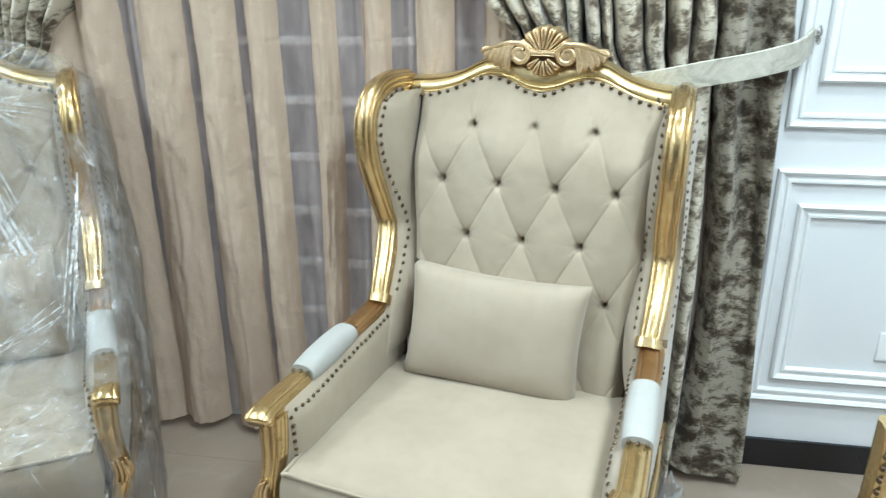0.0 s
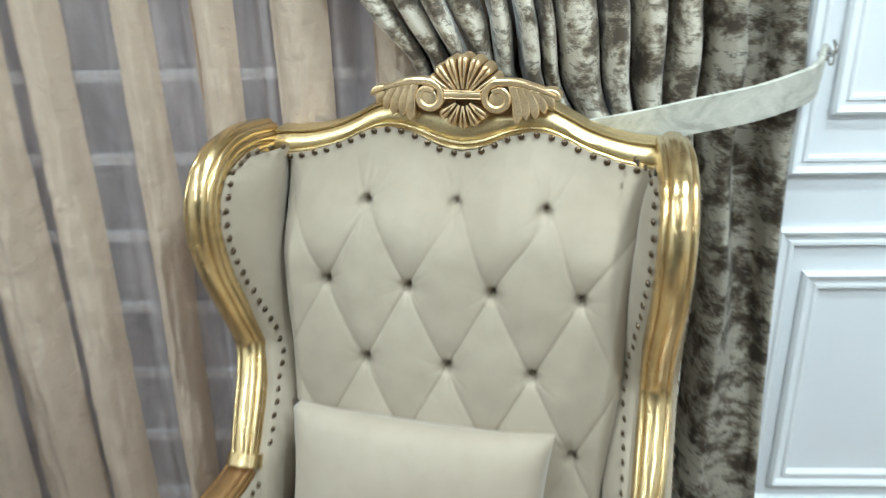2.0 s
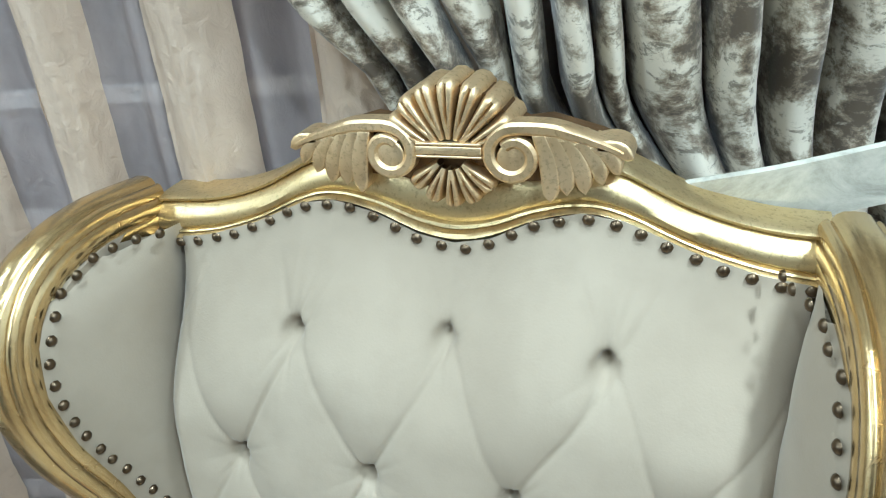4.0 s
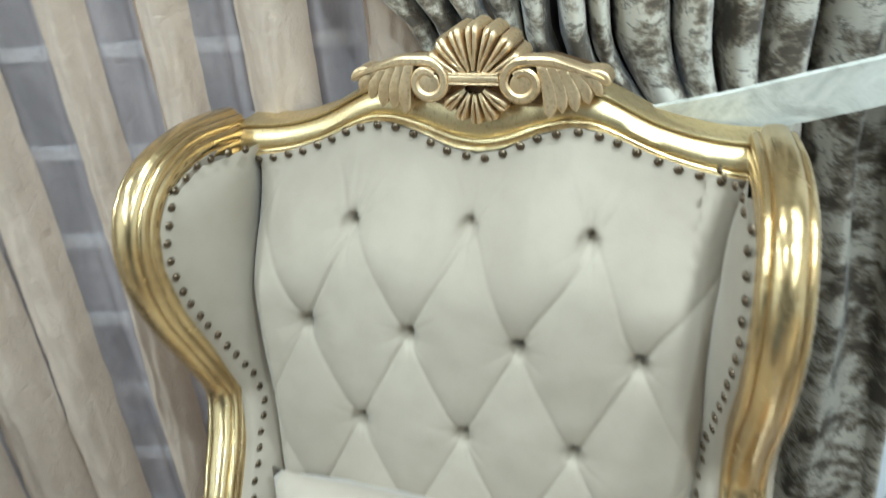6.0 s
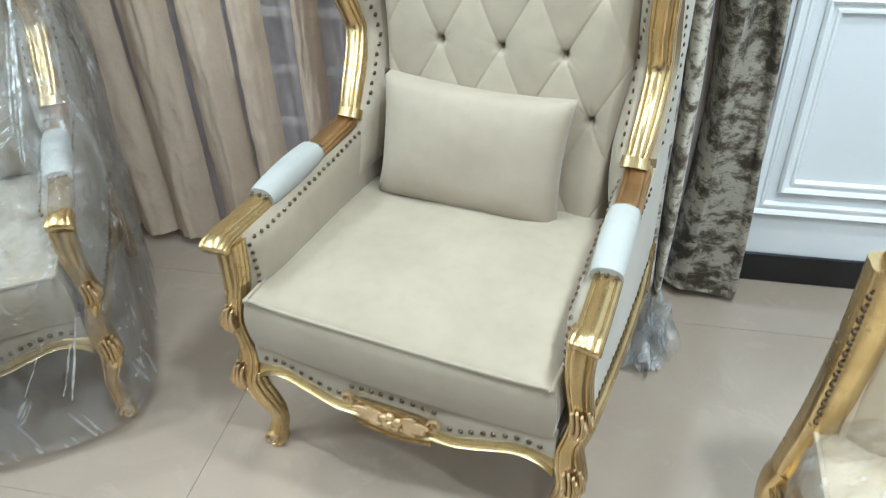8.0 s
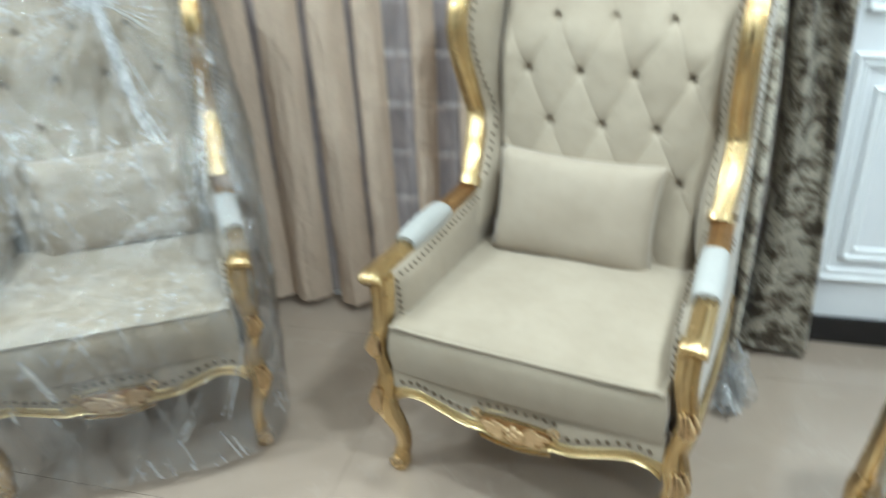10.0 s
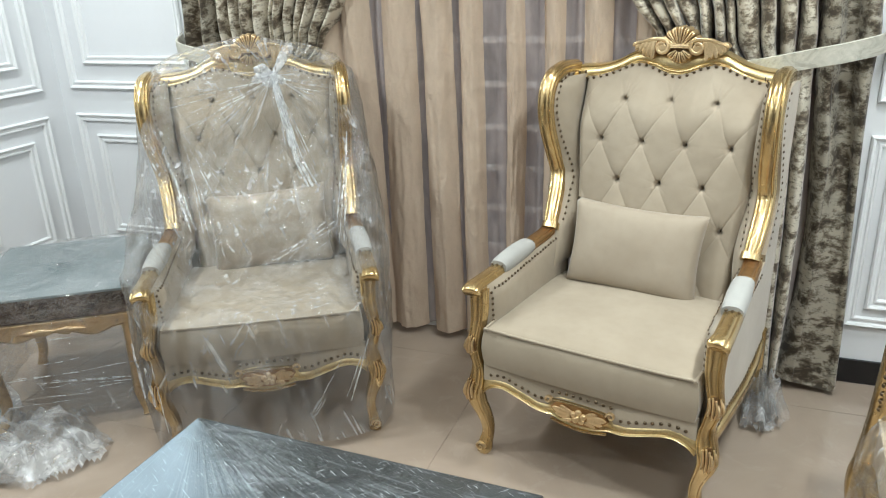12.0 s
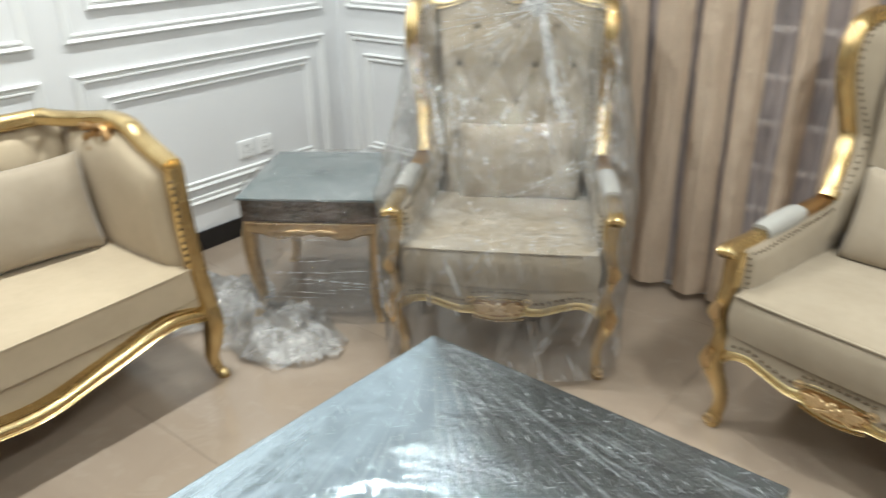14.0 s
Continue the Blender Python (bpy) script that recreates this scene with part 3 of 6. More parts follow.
def socket(parent_name, m, slots=True):
    s = empty("wall_socket", "white plastic wall socket plate with dark slots", "socket", "wall sockets", m)
    part("plate", boxed((-0.043, -0.009, -0.043), (0.043, 0, 0.043), 0.004), PLASTIC, s)
    part("face", boxed((-0.034, -0.0105, -0.034), (0.034, -0.009, 0.034), 0.0006), PLASTIC, s)
    for x, z, w, h in ((-0.008, 0.018, 0.007, 0.003), (0.008, 0.018, 0.007, 0.003), (0, 0.008, 0.004, 0.008), (-0.013, -0.012, 0.006, 0.003), (0.013, -0.012, 0.006, 0.003), (-0.01, -0.020, 0.006, 0.003), (0.01, -0.020, 0.006, 0.003), (0.026, -0.008, 0.003, 0.009)):
        part("slot", boxed((x - w / 2, -0.0112, z - h / 2), (x + w / 2, -0.0104, z + h / 2)), SLOT, s)
    part("rocker", boxed((0.017, -0.0125, 0.008), (0.03, -0.0105, 0.026), 0.001), PLASTIC, s)
    return s


socket("", pose(0.94, BACK, 0.415))
socket("", pose(LEFT, 1.34, 0.415, 0, 0, 90))
socket("", pose(LEFT, 1.45, 0.415, 0, 0, 90))


# ---- the wing chair ----
WING = [(0.323, 0.446, 0.632), (0.327, 0.478, 0.672), (0.333, 0.533, 0.738), (0.337, 0.561, 0.80), (0.341, 0.536, 0.88), (0.346, 0.506, 0.955), (0.348, 0.493, 1.02), (0.348, 0.504, 1.072), (0.346, 0.540, 1.106), (0.342, 0.602, 1.120), (0.338, 0.688, 1.114)]
WING_FRONT = [(0.50, 0.40), (0.632, 0.446), (0.672, 0.478), (0.738, 0.533), (0.80, 0.561), (0.88, 0.536), (0.955, 0.506), (1.02, 0.493), (1.07, 0.504), (1.095, 0.525), (1.106, 0.555), (1.112, 0.60)]
WING_X = [(0.632, 0.323), (0.80, 0.337), (0.955, 0.349), (1.02, 0.352), (1.104, 0.349), (1.115, 0.34)]
ARM_TOP = [(-0.03, 0.577), (0.0, 0.589), (0.10, 0.594), (0.20, 0.605), (0.30, 0.615), (0.40, 0.623), (0.46, 0.636)]
CREST_LOW = [(-0.333, 1.091), (-0.312, 1.093), (-0.26, 1.101), (-0.205, 1.118), (-0.15, 1.142), (-0.115, 1.147), (-0.075, 1.137), (-0.035, 1.118), (0.0, 1.111), (0.035, 1.118), (0.075, 1.137), (0.115, 1.147), (0.15, 1.142), (0.205, 1.118), (0.26, 1.101), (0.312, 1.093)]
CREST_HIGH = [(-0.333, 1.138), (-0.312, 1.139), (-0.26, 1.143), (-0.205, 1.158), (-0.15, 1.186), (-0.115, 1.197), (-0.075, 1.20), (0.0, 1.20), (0.075, 1.20), (0.115, 1.197), (0.15, 1.186), (0.205, 1.158), (0.26, 1.143), (0.312, 1.139)]
APRON_TOP = [(-0.322, 0.286), (-0.28, 0.298), (-0.245, 0.301), (-0.19, 0.287), (-0.135, 0.272), (-0.1, 0.273), (-0.086, 0.292), (-0.06, 0.3), (0.0, 0.301), (0.06, 0.3), (0.086, 0.292), (0.1, 0.273), (0.135, 0.272), (0.19, 0.287), (0.245, 0.301), (0.28, 0.298), (0.322, 0.286)]
APRON_LOW = [(-0.322, 0.229), (-0.295, 0.254), (-0.25, 0.265), (-0.19, 0.25), (-0.135, 0.234), (-0.09, 0.232), (-0.05, 0.219), (0.0, 0.214), (0.05, 0.219), (0.09, 0.232), (0.135, 0.234), (0.19, 0.25), (0.25, 0.265), (0.295, 0.254), (0.322, 0.229)]
PITCH_X, PITCH_Z, ROW_Z, BUTTON_X = 0.1445, 0.1255, 1.042, 0.008


HALF_PROFILE = [(0.0, -0.034), (0.008, -0.0335), (0.013, -0.031), (0.0155, -0.0278), (0.0168, -0.0248), (0.0195, -0.0265), (0.0235, -0.0245), (0.0258, -0.020), (0.0264, -0.014), (0.0238, -0.0112), (0.0265, -0.008), (0.0277, -0.002), (0.0272, 0.004), (0.0240, 0.0065), (0.0265, 0.009), (0.0270, 0.015), (0.0250, 0.024), (0.0215, 0.028)]
GILT_PROFILE = HALF_PROFILE + [(-a, b) for a, b in HALF_PROFILE[:0:-1]]


def pad_y(z):
    """Depth of the buttons in the leaning back."""
    return 0.562 + 0.178 * (z - 0.79)


def button_drift(x, z):
    """The lower rows of buttons are set a little closer and to one side."""
    return (-0.0075 - 0.048 * x) * smooth_step(1.03, 0.93, z)


def tufted(x, z):
    """How far the padding stands in front of the buttons."""
    s = (x - button_drift(x, z) - BUTTON_X) / PITCH_X
    t = (z - ROW_Z) / (2 * PITCH_Z)
    a, b = s - t, s + t
    da, db = abs(a - round(a)), abs(b - round(b))
    fade = 1 - smooth_step(1.05, 1.12, z)
    wander = 0.5 + 0.8 * noise.noise(Vector((x * 7.0, z * 7.0, 4.2)))
    near_a, near_b = 0.35 + 0.65 * (1 - 2 * db) ** 2, 0.25 + 0.75 * (1 - 2 * da) ** 2
    crease = (1 - (0.15 + 0.13 * wander) * near_a * math.exp(-((da / 0.017) ** 2))) * (1 - (0.04 + 0.14 * wander) * near_b * math.exp(-((db / 0.017) ** 2)))
    ridge = 0.72 * crease + 0.28 * (abs(math.sin(math.pi * a)) * abs(math.sin(math.pi * b))) ** 0.7
    mean = 0.70
    h = ridge * fade + mean * (1 - fade)
    # folds from the top buttons up to the rail
    top_s = s + 0.009 / PITCH_X
    d_top = (top_s - round(top_s)) * PITCH_X
    d_up = z - ROW_Z
    up = smooth_step(1.035, 1.06, z) * (1 - smooth_step(1.075, 1.13, z)) if abs(round(top_s)) <= 1 else 0
    h -= up * sum(g * math.exp(-((d_top - m * d_up) / w) ** 2) for g, m, w in ((0.16, 0.03, 0.0045), (0.12, -0.42, 0.0035), (0.12, 0.36, 0.0035), (0.08, 0.75, 0.003)))
    # dimples
    for k in range(-1, 5):
        zr = ROW_Z - k * PITCH_Z
        xs = round(s - 0.5 * (k % 2)) + 0.5 * (k % 2)
        if k < 0 or abs(xs) > 1.6:
            continue
        dx, dz = (s - xs) * PITCH_X + (0.009 if k == 0 else 0.0), z - zr
        d = math.hypot(dx, dz)
        ang = math.atan2(dz, dx)
        h -= 0.16 * (0.15 + 0.85 * math.sin(ang) ** 2) * max(0.0, math.cos(9 * ang + 3 * k + 5 * xs)) ** 4 * math.exp(-(d / (0.026 + 0.010 * math.sin(2 * ang + k))) ** 2) * (1 - math.exp(-(d / 0.009) ** 2))
        h -= (1.25 if k == 0 else 0.85) * math.exp(-(d / 0.0085) ** 2) + 0.22 * math.exp(-(d / 0.026) ** 2)
    return 0.027 * h


def back_y(x, z):
    """Depth of the padded back's surface."""
    half = 0.268 + 0.030 * smooth_step(0.55, 1.05, z)
    v = (z - 0.44) / (table_value(CREST_LOW, x) + 0.006 - 0.44)
    roll = max(0.0, (abs(x) / half - 0.90) / 0.10)
    y = pad_y(z) - 0.012 - tufted(x, z) * (1 - 0.6 * roll) + 0.036 * roll ** 2.6
    return y + (0.662 - y) * smooth_step(0.76, 1.02, v) ** 1.3


def tufted_back():
    bm = bmesh.new()

    def f(u, v):
        z = 0.44 + v * (1.155 - 0.44)
        half = 0.268 + 0.030 * smooth_step(0.55, 1.05, z)
        x = (2 * u - 1) * half
        top = table_value(CREST_LOW, x) + 0.006
        z = 0.44 + v * (top - 0.44)
        y = back_y(x, z) + 0.0012 * noise.noise(Vector((x * 26, z * 26, 0.3)))
        return Vector((x, y, z))
    grid(bm, 250, 280, f)
    return bm


def relief(bm, outline, y, thick, bevel):
    """A flat-topped piece of relief: an outline of the x-z plane raised to -y, with its rim eased."""
    cx, cz = sum(p[0] for p in outline) / len(outline), sum(p[1] for p in outline) / len(outline)
    rings = []
    for depth, inset in ((thick, 0.0), (bevel * 0.7, 0.0), (bevel * 0.2, bevel * 0.5), (0.0, bevel * 1.2)):
        ring = []
        k = len(outline)
        for n in range(k):
            (ax, az), (px, pz), (bx, bz) = outline[n - 1], outline[n], outline[(n + 1) % k]
            tx, tz = bx - ax, bz - az
            length = math.hypot(tx, tz) or 1.0
            nx, nz = -tz / length, tx / length
            ring.append(bm.verts.new((px + nx * inset, y + depth, pz + nz * inset)))
        rings.append(ring)
    for r0, r1 in zip(rings, rings[1:]):
        for n in range(len(r0)):
            m = (n + 1) % len(r0)
            bm.faces.new((r0[n], r0[m], r1[m], r1[n]))
    bm.faces.new(rings[-1])
    return bm


def lobe_outline(p0, p1, width, hook=0.0, n=9):
    """A flame-shaped lobe from p0 to a blunt tip at p1, counter-clockwise."""
    (ax, az), (bx, bz) = p0, p1
    dx, dz = bx - ax, bz - az
    length = math.hypot(dx, dz)
    sx, sz = -dz / length, dx / length
    left, right = [], []
    for i in range(n + 1):
        t = i / n
        w = width / 2 * (0.45 + 0.55 * math.sin(math.pi * min(1.0, 0.15 + 0.62 * t))) * math.sqrt(max(0.0, 1 - max(0.0, (t - 0.72) / 0.28) ** 2))
        b = hook * math.sin(math.pi * t)
        cx, cz = ax + dx * t + sx * b, az + dz * t + sz * b
        left.append((cx + sx * w, cz + sz * w))
        right.append((cx - sx * w, cz - sz * w))
    out = right + left[-2::-1]
    area = sum(a[0] * b[1] - b[0] * a[1] for a, b in zip(out, out[1:] + out[:1]))
    return out if area > 0 else out[::-1]


def crest_carving(chair):
    """Shell, lower shell, band, two scrolls and two leaves on the crest, in flat relief over a dark brown ground for
    glaze and groove shade.
    """
    y, mid = 0.668, 0.006

    def at(x, z, o=0.0):
        return Vector((mid + x, y - o, z))
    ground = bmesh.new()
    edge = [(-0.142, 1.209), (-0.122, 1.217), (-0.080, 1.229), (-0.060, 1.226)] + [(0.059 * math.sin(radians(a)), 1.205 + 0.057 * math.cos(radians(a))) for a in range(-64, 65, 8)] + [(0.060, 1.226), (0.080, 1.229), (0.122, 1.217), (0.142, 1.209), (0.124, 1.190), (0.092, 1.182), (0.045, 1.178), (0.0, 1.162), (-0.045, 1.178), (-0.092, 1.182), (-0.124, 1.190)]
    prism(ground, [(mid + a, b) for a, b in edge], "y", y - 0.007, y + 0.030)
    part("carving_ground", ground, GLAZE_AND_SHADE, chair, "dark brown plate for the glaze and painted shade of the grooves", 40)

    def petals(name, z, r0, r1, a0, a1, count, label):
        """Broad flat ribs between narrow deep grooves, each rib with a shallow incised line, and a scalloped rim."""
        bm = bmesh.new()

        def f(u, v):
            p = u * count
            side = abs(p - round(p))
            middle = abs((p % 1) - 0.5)
            rib = 1 - math.exp(-(side / 0.10) ** 2)
            cut = math.exp(-(middle / 0.05) ** 2) * smooth_step(0.20, 0.40, v) * smooth_step(0.94, 0.80, v)
            a = radians(a0 + (a1 - a0) * u)
            reach = r1 * (1 - 0.06 * (2 * u - 1) ** 2) * (0.88 + 0.12 * min(1.0, side / 0.34) ** 0.5)
            r = r0 + (reach - r0) * min(1.0, v * 1.02)
            h = 0.020 * (0.12 + 0.88 * rib * (0.62 + 0.38 * math.sin(math.pi * min(1.0, 0.2 + 0.6 * v)))) - 0.006 * cut
            h *= 1 - 0.5 * smooth_step(0.90, 1.0, v)
            return at(math.sin(a) * r, z + math.cos(a) * r, h + 0.001)
        nu = count * 18 + 1
        rows = grid(bm, nu, 14, f)
        rear = [bm.verts.new(v.co + Vector((0, 0.042, 0))) for v in rows[-1]]
        for n in range(nu - 1):
            bm.faces.new((rows[-1][n], rows[-1][n + 1], rear[n + 1], rear[n]))
        part(name, bm, GOLD_CARVED, chair, label, 50)

    petals("shell_carving", 1.202, 0.016, 0.066, -70, 70, 7, "carved gilt fan shell")
    petals("lower_shell", 1.205, 0.014, 0.050, 118, 242, 5, "")
    bm = bmesh.new()
    for z0, z1 in ((1.2025, 1.2050), (1.2055, 1.2130), (1.2135, 1.2160)):
        box(bm, (mid - 0.029, y - 0.022, z0), (mid + 0.029, y + 0.008, z1), 0.0012)
    part("carving_band", bm, GOLD_CARVED, chair, "", 50)
    for sx in (-1, 1):
        # spine of the leaf, running over the top into the volute
        bm = bmesh.new()
        lead = [(0.143, 1.210), (0.128, 1.216), (0.106, 1.223), (0.083, 1.228)]
        turns = [(i * 0.27, 0.0235 - 0.0125 * i / 26) for i in range(27)]
        spiral = [(0.055 - math.sin(t) * r, 1.205 + math.cos(t) * r) for t, r in turns]
        spine = curve([at(sx * a, b, 0.010) for a, b in lead + [spiral[0]]], 5)[:-1] + [at(sx * a, b, 0.011) for a, b in spiral]
        k = len(spine) - 1
        sweep(bm, spine, rounded(0.022, 0.0115, 14, 5.0), (0, 1, 0), [(1.0, table_value([(0, 0.35), (0.10, 0.6), (0.3, 1.0), (0.7, 1.0), (1.0, 0.9)], i / k)) for i in range(k + 1)])
        relief(bm, [(mid + sx * 0.055 + 0.0145 * math.cos(i * math.pi / 9), 1.202 + 0.0145 * math.sin(i * math.pi / 9)) for i in range(18)], y - 0.019, 0.03, 0.002)
        part("scroll_carving", bm, GOLD_CARVED, chair, "", 40)
        # flame-shaped lobes that hang from the spine
        bm = bmesh.new()
        for x0, z0, x1, z1, w in ((0.076, 1.224, 0.085, 1.165, 0.0160), (0.086, 1.224, 0.099, 1.172, 0.0150), (0.096, 1.222, 0.114, 1.174, 0.0150), (0.107, 1.219, 0.128, 1.183, 0.0135), (0.117, 1.216, 0.141, 1.192, 0.0125), (0.121, 1.214, 0.151, 1.206, 0.0125)):
            relief(bm, lobe_outline((mid + sx * x0, z0), (mid + sx * x1, z1), w, 0.004 * sx), y - 0.019, 0.032, 0.0022)
        part("leaf_carving", bm, GOLD_CARVED, chair, "", 40)


def rail_between(bm, low, high, y0, y1, n, bead=True, curve_y=None):
    """A gilt rail with rounded lips between two outlines of the x-z plane, facing -y."""
    x0, x1 = low[0][0], low[-1][0]
    lows = curve([(a, 0, b) for a, b in low], 6)
    highs = curve([(a, 0, b) for a, b in high], 6)
    lo_t, hi_t = [(p.x, p.z) for p in lows], [(p.x, p.z) for p in highs]
    prof = [(0.0, 1.0), (0.02, 0.25), (0.05, 0.05), (0.10, 0.0), (0.14, 0.04), (0.165, 0.14), (0.19, 0.08), (0.225, 0.10), (0.24, 0.18), (0.30, 0.14), (0.42, 0.13), (0.58, 0.18), (0.74, 0.28), (0.80, 0.38), (0.83, 0.32), (0.90, 0.30), (0.95, 0.36), (0.985, 0.55), (1.0, 1.0)]
    rings = []
    for i in range(n):
        x = x0 + (x1 - x0) * i / (n - 1)
        a, b = table_value(lo_t, x), table_value(hi_t, x)
        shift = curve_y(x) if curve_y else 0.0
        rings.append([bm.verts.new((x, y0 + shift + (y1 - y0) * d, a + (b - a) * t)) for t, d in prof])
    for r0, r1 in zip(rings, rings[1:]):
        for j in range(len(prof)):
            k = (j + 1) % len(prof)
            bm.faces.new((r0[j], r0[k], r1[k], r1[j]))
    bm.faces.new(rings[0])
    bm.faces.new(rings[-1][::-1])


def leaf_spray(bm, base, down, out, size, facing=(0, 1, 0)):
    """Three overlapping carved leaf lobes."""
    base, down, out = Vector(base), Vector(down), Vector(out)
    for k, (a, w) in enumerate(((-0.45, 0.8), (0.0, 1.0), (0.45, 0.8), (0.8, 0.6))):
        d = (down + out * a).normalized()
        blob(bm, base - d * size * 0.2, base + d * size * (1.0 - 0.18 * abs(a)), size * 0.30 * w, size * 0.30, facing, 0.5, 7, 8)


def make_wing_chair(name, label, m):
    chair = empty(name, label, "armchair", "gilt wing chairs", m)

    # seat
    part("seat_frame", boxed((-0.315, -0.022, 0.262), (0.315, 0.60, 0.336), 0.010), CREAM, chair)
    bm = bmesh.new()

    def puffed(u, v, s):
        a, b = 2 * u - 1, 2 * v - 1
        x, y = a * 0.315, 0.235 + b * 0.268
        lift = ((1 - abs(a) ** 6) * (1 - abs(b) ** 6)) ** 0.5
        crown = (1 - a * a) * (1 - b * b)
        y -= 0.010 * (1 - a * a) * smooth_step(0.2, 0, v)
        return Vector((x, y, 0.451 + 0.013 * lift + 0.018 * crown + 0.002 * noise.noise(Vector((x * 9, y * 9, 2))))) if s else Vector((x, y, 0.330 - 0.004 * lift))
    top = grid(bm, 30, 26, lambda u, v: puffed(u, v, True))
    low = grid(bm, 30, 26, lambda u, v: puffed(u, v, False))
    rim_t = top[0] + [r[-1] for r in top[1:]] + top[-1][-2::-1] + [r[0] for r in top[-2:0:-1]]
    rim_l = low[0] + [r[-1] for r in low[1:]] + low[-1][-2::-1] + [r[0] for r in low[-2:0:-1]]
    mids = []
    for w in (0.25, 0.5, 0.75):
        ring = []
        for a, b in zip(rim_l, rim_t):
            c = a.co.lerp(b.co, w)
            out = Vector((c.x, c.y - 0.235, 0)).normalized() * 0.010 * math.sin(w * math.pi)
            ring.append(bm.verts.new(c + out))
        mids.append(ring)
    rings = [rim_l, *mids, rim_t]
    for r0, r1 in zip(rings, rings[1:]):
        for i in range(len(r0)):
            k = (i + 1) % len(r0)
            bm.faces.new((r0[i], r0[k], r1[k], r1[i]))
    seat = part("seat_cushion", bm, CREAM, chair, "", 60)
    for z in (0.455,):
        loop = curve([(-0.306, 0.49, z), (-0.311, 0.20, z), (-0.310, -0.020, z), (-0.293, -0.036, z), (-0.15, -0.042, z), (0.15, -0.042, z), (0.293, -0.036, z), (0.310, -0.020, z), (0.311, 0.20, z), (0.306, 0.49, z)], 6)
        bm = bmesh.new()
        sweep(bm, loop, rounded(0.0085, 0.0085, 8, 2), (0, 0, 1))
        part("piping", bm, CREAM, seat)

    # back
    back = part("backrest", tufted_back(), CREAM, chair, "cream velvet back with deep diamond tufting", 80)
    bm_button = bmesh.new()
    bmesh.ops.create_uvsphere(bm_button, u_segments=12, v_segments=6, radius=0.0075, matrix=Matrix.Diagonal((1, 0.45, 1, 1)))
    button_mesh = mesh_of("button", bm_button, CREAM)
    for k in range(4):
        for i in range(-2, 3):
            xs = i + 0.5 * (k % 2)
            x = BUTTON_X + xs * PITCH_X - (0.009 if k == 0 else 0.0)
            if abs(xs) > 1.6 or (k % 2 == 0 and abs(xs) > 1.1):
                continue
            z = ROW_Z - k * PITCH_Z
            x += button_drift(x, z)
            b = new("button", button_mesh)
            b.parent = back
            b.location = (x, back_y(x, z) + 0.0035, z)
    bm = bmesh.new()
    outline = [(-0.325, 0.27)] + [(x, z + 0.02) for x, z in CREST_LOW] + [(0.325, 0.27)]
    prism(bm, outline, "y", 0.0, 0.02)
    for v in bm.verts:
        v.co.y += 0.602 + 0.155 * (v.co.z - 0.46) + 0.01
    part("back_panel", bm, CREAM, chair)
    bm = bmesh.new()
    rail_between(bm, CREST_LOW, CREST_HIGH, 0.662, 0.724, 90)
    part("crest_rail", bm, GOLD_SATIN, chair, "", 35)
    crest_carving(chair)
    low = [p + Vector((0, 0.6575, 0.002)) for p in curve([(x, 0, z) for x, z in CREST_LOW], 8)]
    nails_along(low, 0.0232, (0, -1, -0.15), chair)

    for sx in (-1, 1):
        # one upholstered side, from arm to wing
        arm_line = [(y, z - 0.018) for y, z in ARM_TOP[1:]]
        wing_line = [(p.y, p.z) for p in curve([(0, y, z) for _, y, z in WING], 3)]
        outline = arm_line + wing_line[1:] + [(0.70, 1.10), (0.66, 0.80), (0.615, 0.50), (0.59, 0.27), (0.015, 0.27)]
        bm = bmesh.new()
        lo, hi = sorted((sx * 0.334, sx * 0.359))
        prism(bm, outline, "x", lo, hi)
        part("side_panel", bm, CREAM, chair)
        # plump inside of the wing
        bm = bmesh.new()

        def wing_pad(u, v):
            z = 0.50 + v * (1.112 - 0.50)
            yf, yb = table_value(WING_FRONT, z) - 0.016, 0.615 + 0.178 * (z - 0.79) + 0.005
            y = yf + (yb - yf) * u
            x = table_value(WING_X, z) - 0.030 - 0.004 * u + (0.018 if sx < 0 else -0.015) * smooth_step(0.62, 0.9, z) * (1 - u)
            puff = max(0.0, 1 - (1.9 * u - 1) ** 2) ** 1.3 * max(0.0, 1 - (2 * v - 1) ** 6) ** 0.5
            x += 0.020 * max(0.0, 1 - u / 0.05)
            return Vector((sx * (x - (0.024 if sx < 0 else 0.030) * puff - 0.006 * u), y, z))
        grid(bm, 18, 40, wing_pad)
        part("wing_pad", bm, CREAM, chair, "", 80)
        # plump inside of the arm
        bm = bmesh.new()

        def arm_inside(u, v):
            y = 0.004 + u * 0.534
            top = table_value(ARM_TOP, y) - 0.016
            z = 0.31 + v * (top - 0.31)
            puff = (max(0.0, 1 - (2 * u - 1) ** 8) * max(0.0, 1 - abs(2 * v - 1) ** (7 if v > 0.5 else 4))) ** 0.5
            rim = 0.358 - 0.068 * max(0.0, y - 0.02) - 0.022
            return Vector((sx * (rim + (0.301 - 0.012 * u - rim) * puff), y, z))
        grid(bm, 24, 14, arm_inside)
        part("arm_inside_pad", bm, CREAM, chair, "", 80)
        # gilt wing frame
        bm = bmesh.new()
        flare = 0.018 if sx < 0 else -0.015
        path = curve([(sx * (x + flare * smooth_step(0.62, 0.9, z)), y, z) for x, y, z in WING], 7)
        prof = [(a * 0.94, b * 0.95 - 0.008) for a, b in GILT_PROFILE]
        k = len(path) - 1
        sweep(bm, path, prof, (1, 0, 0), [0.86 + 0.14 * min(1, i / (0.15 * k)) for i in range(k + 1)])
        part("wing_frame", bm, GOLD, chair, "", 60)
        bm = bmesh.new()
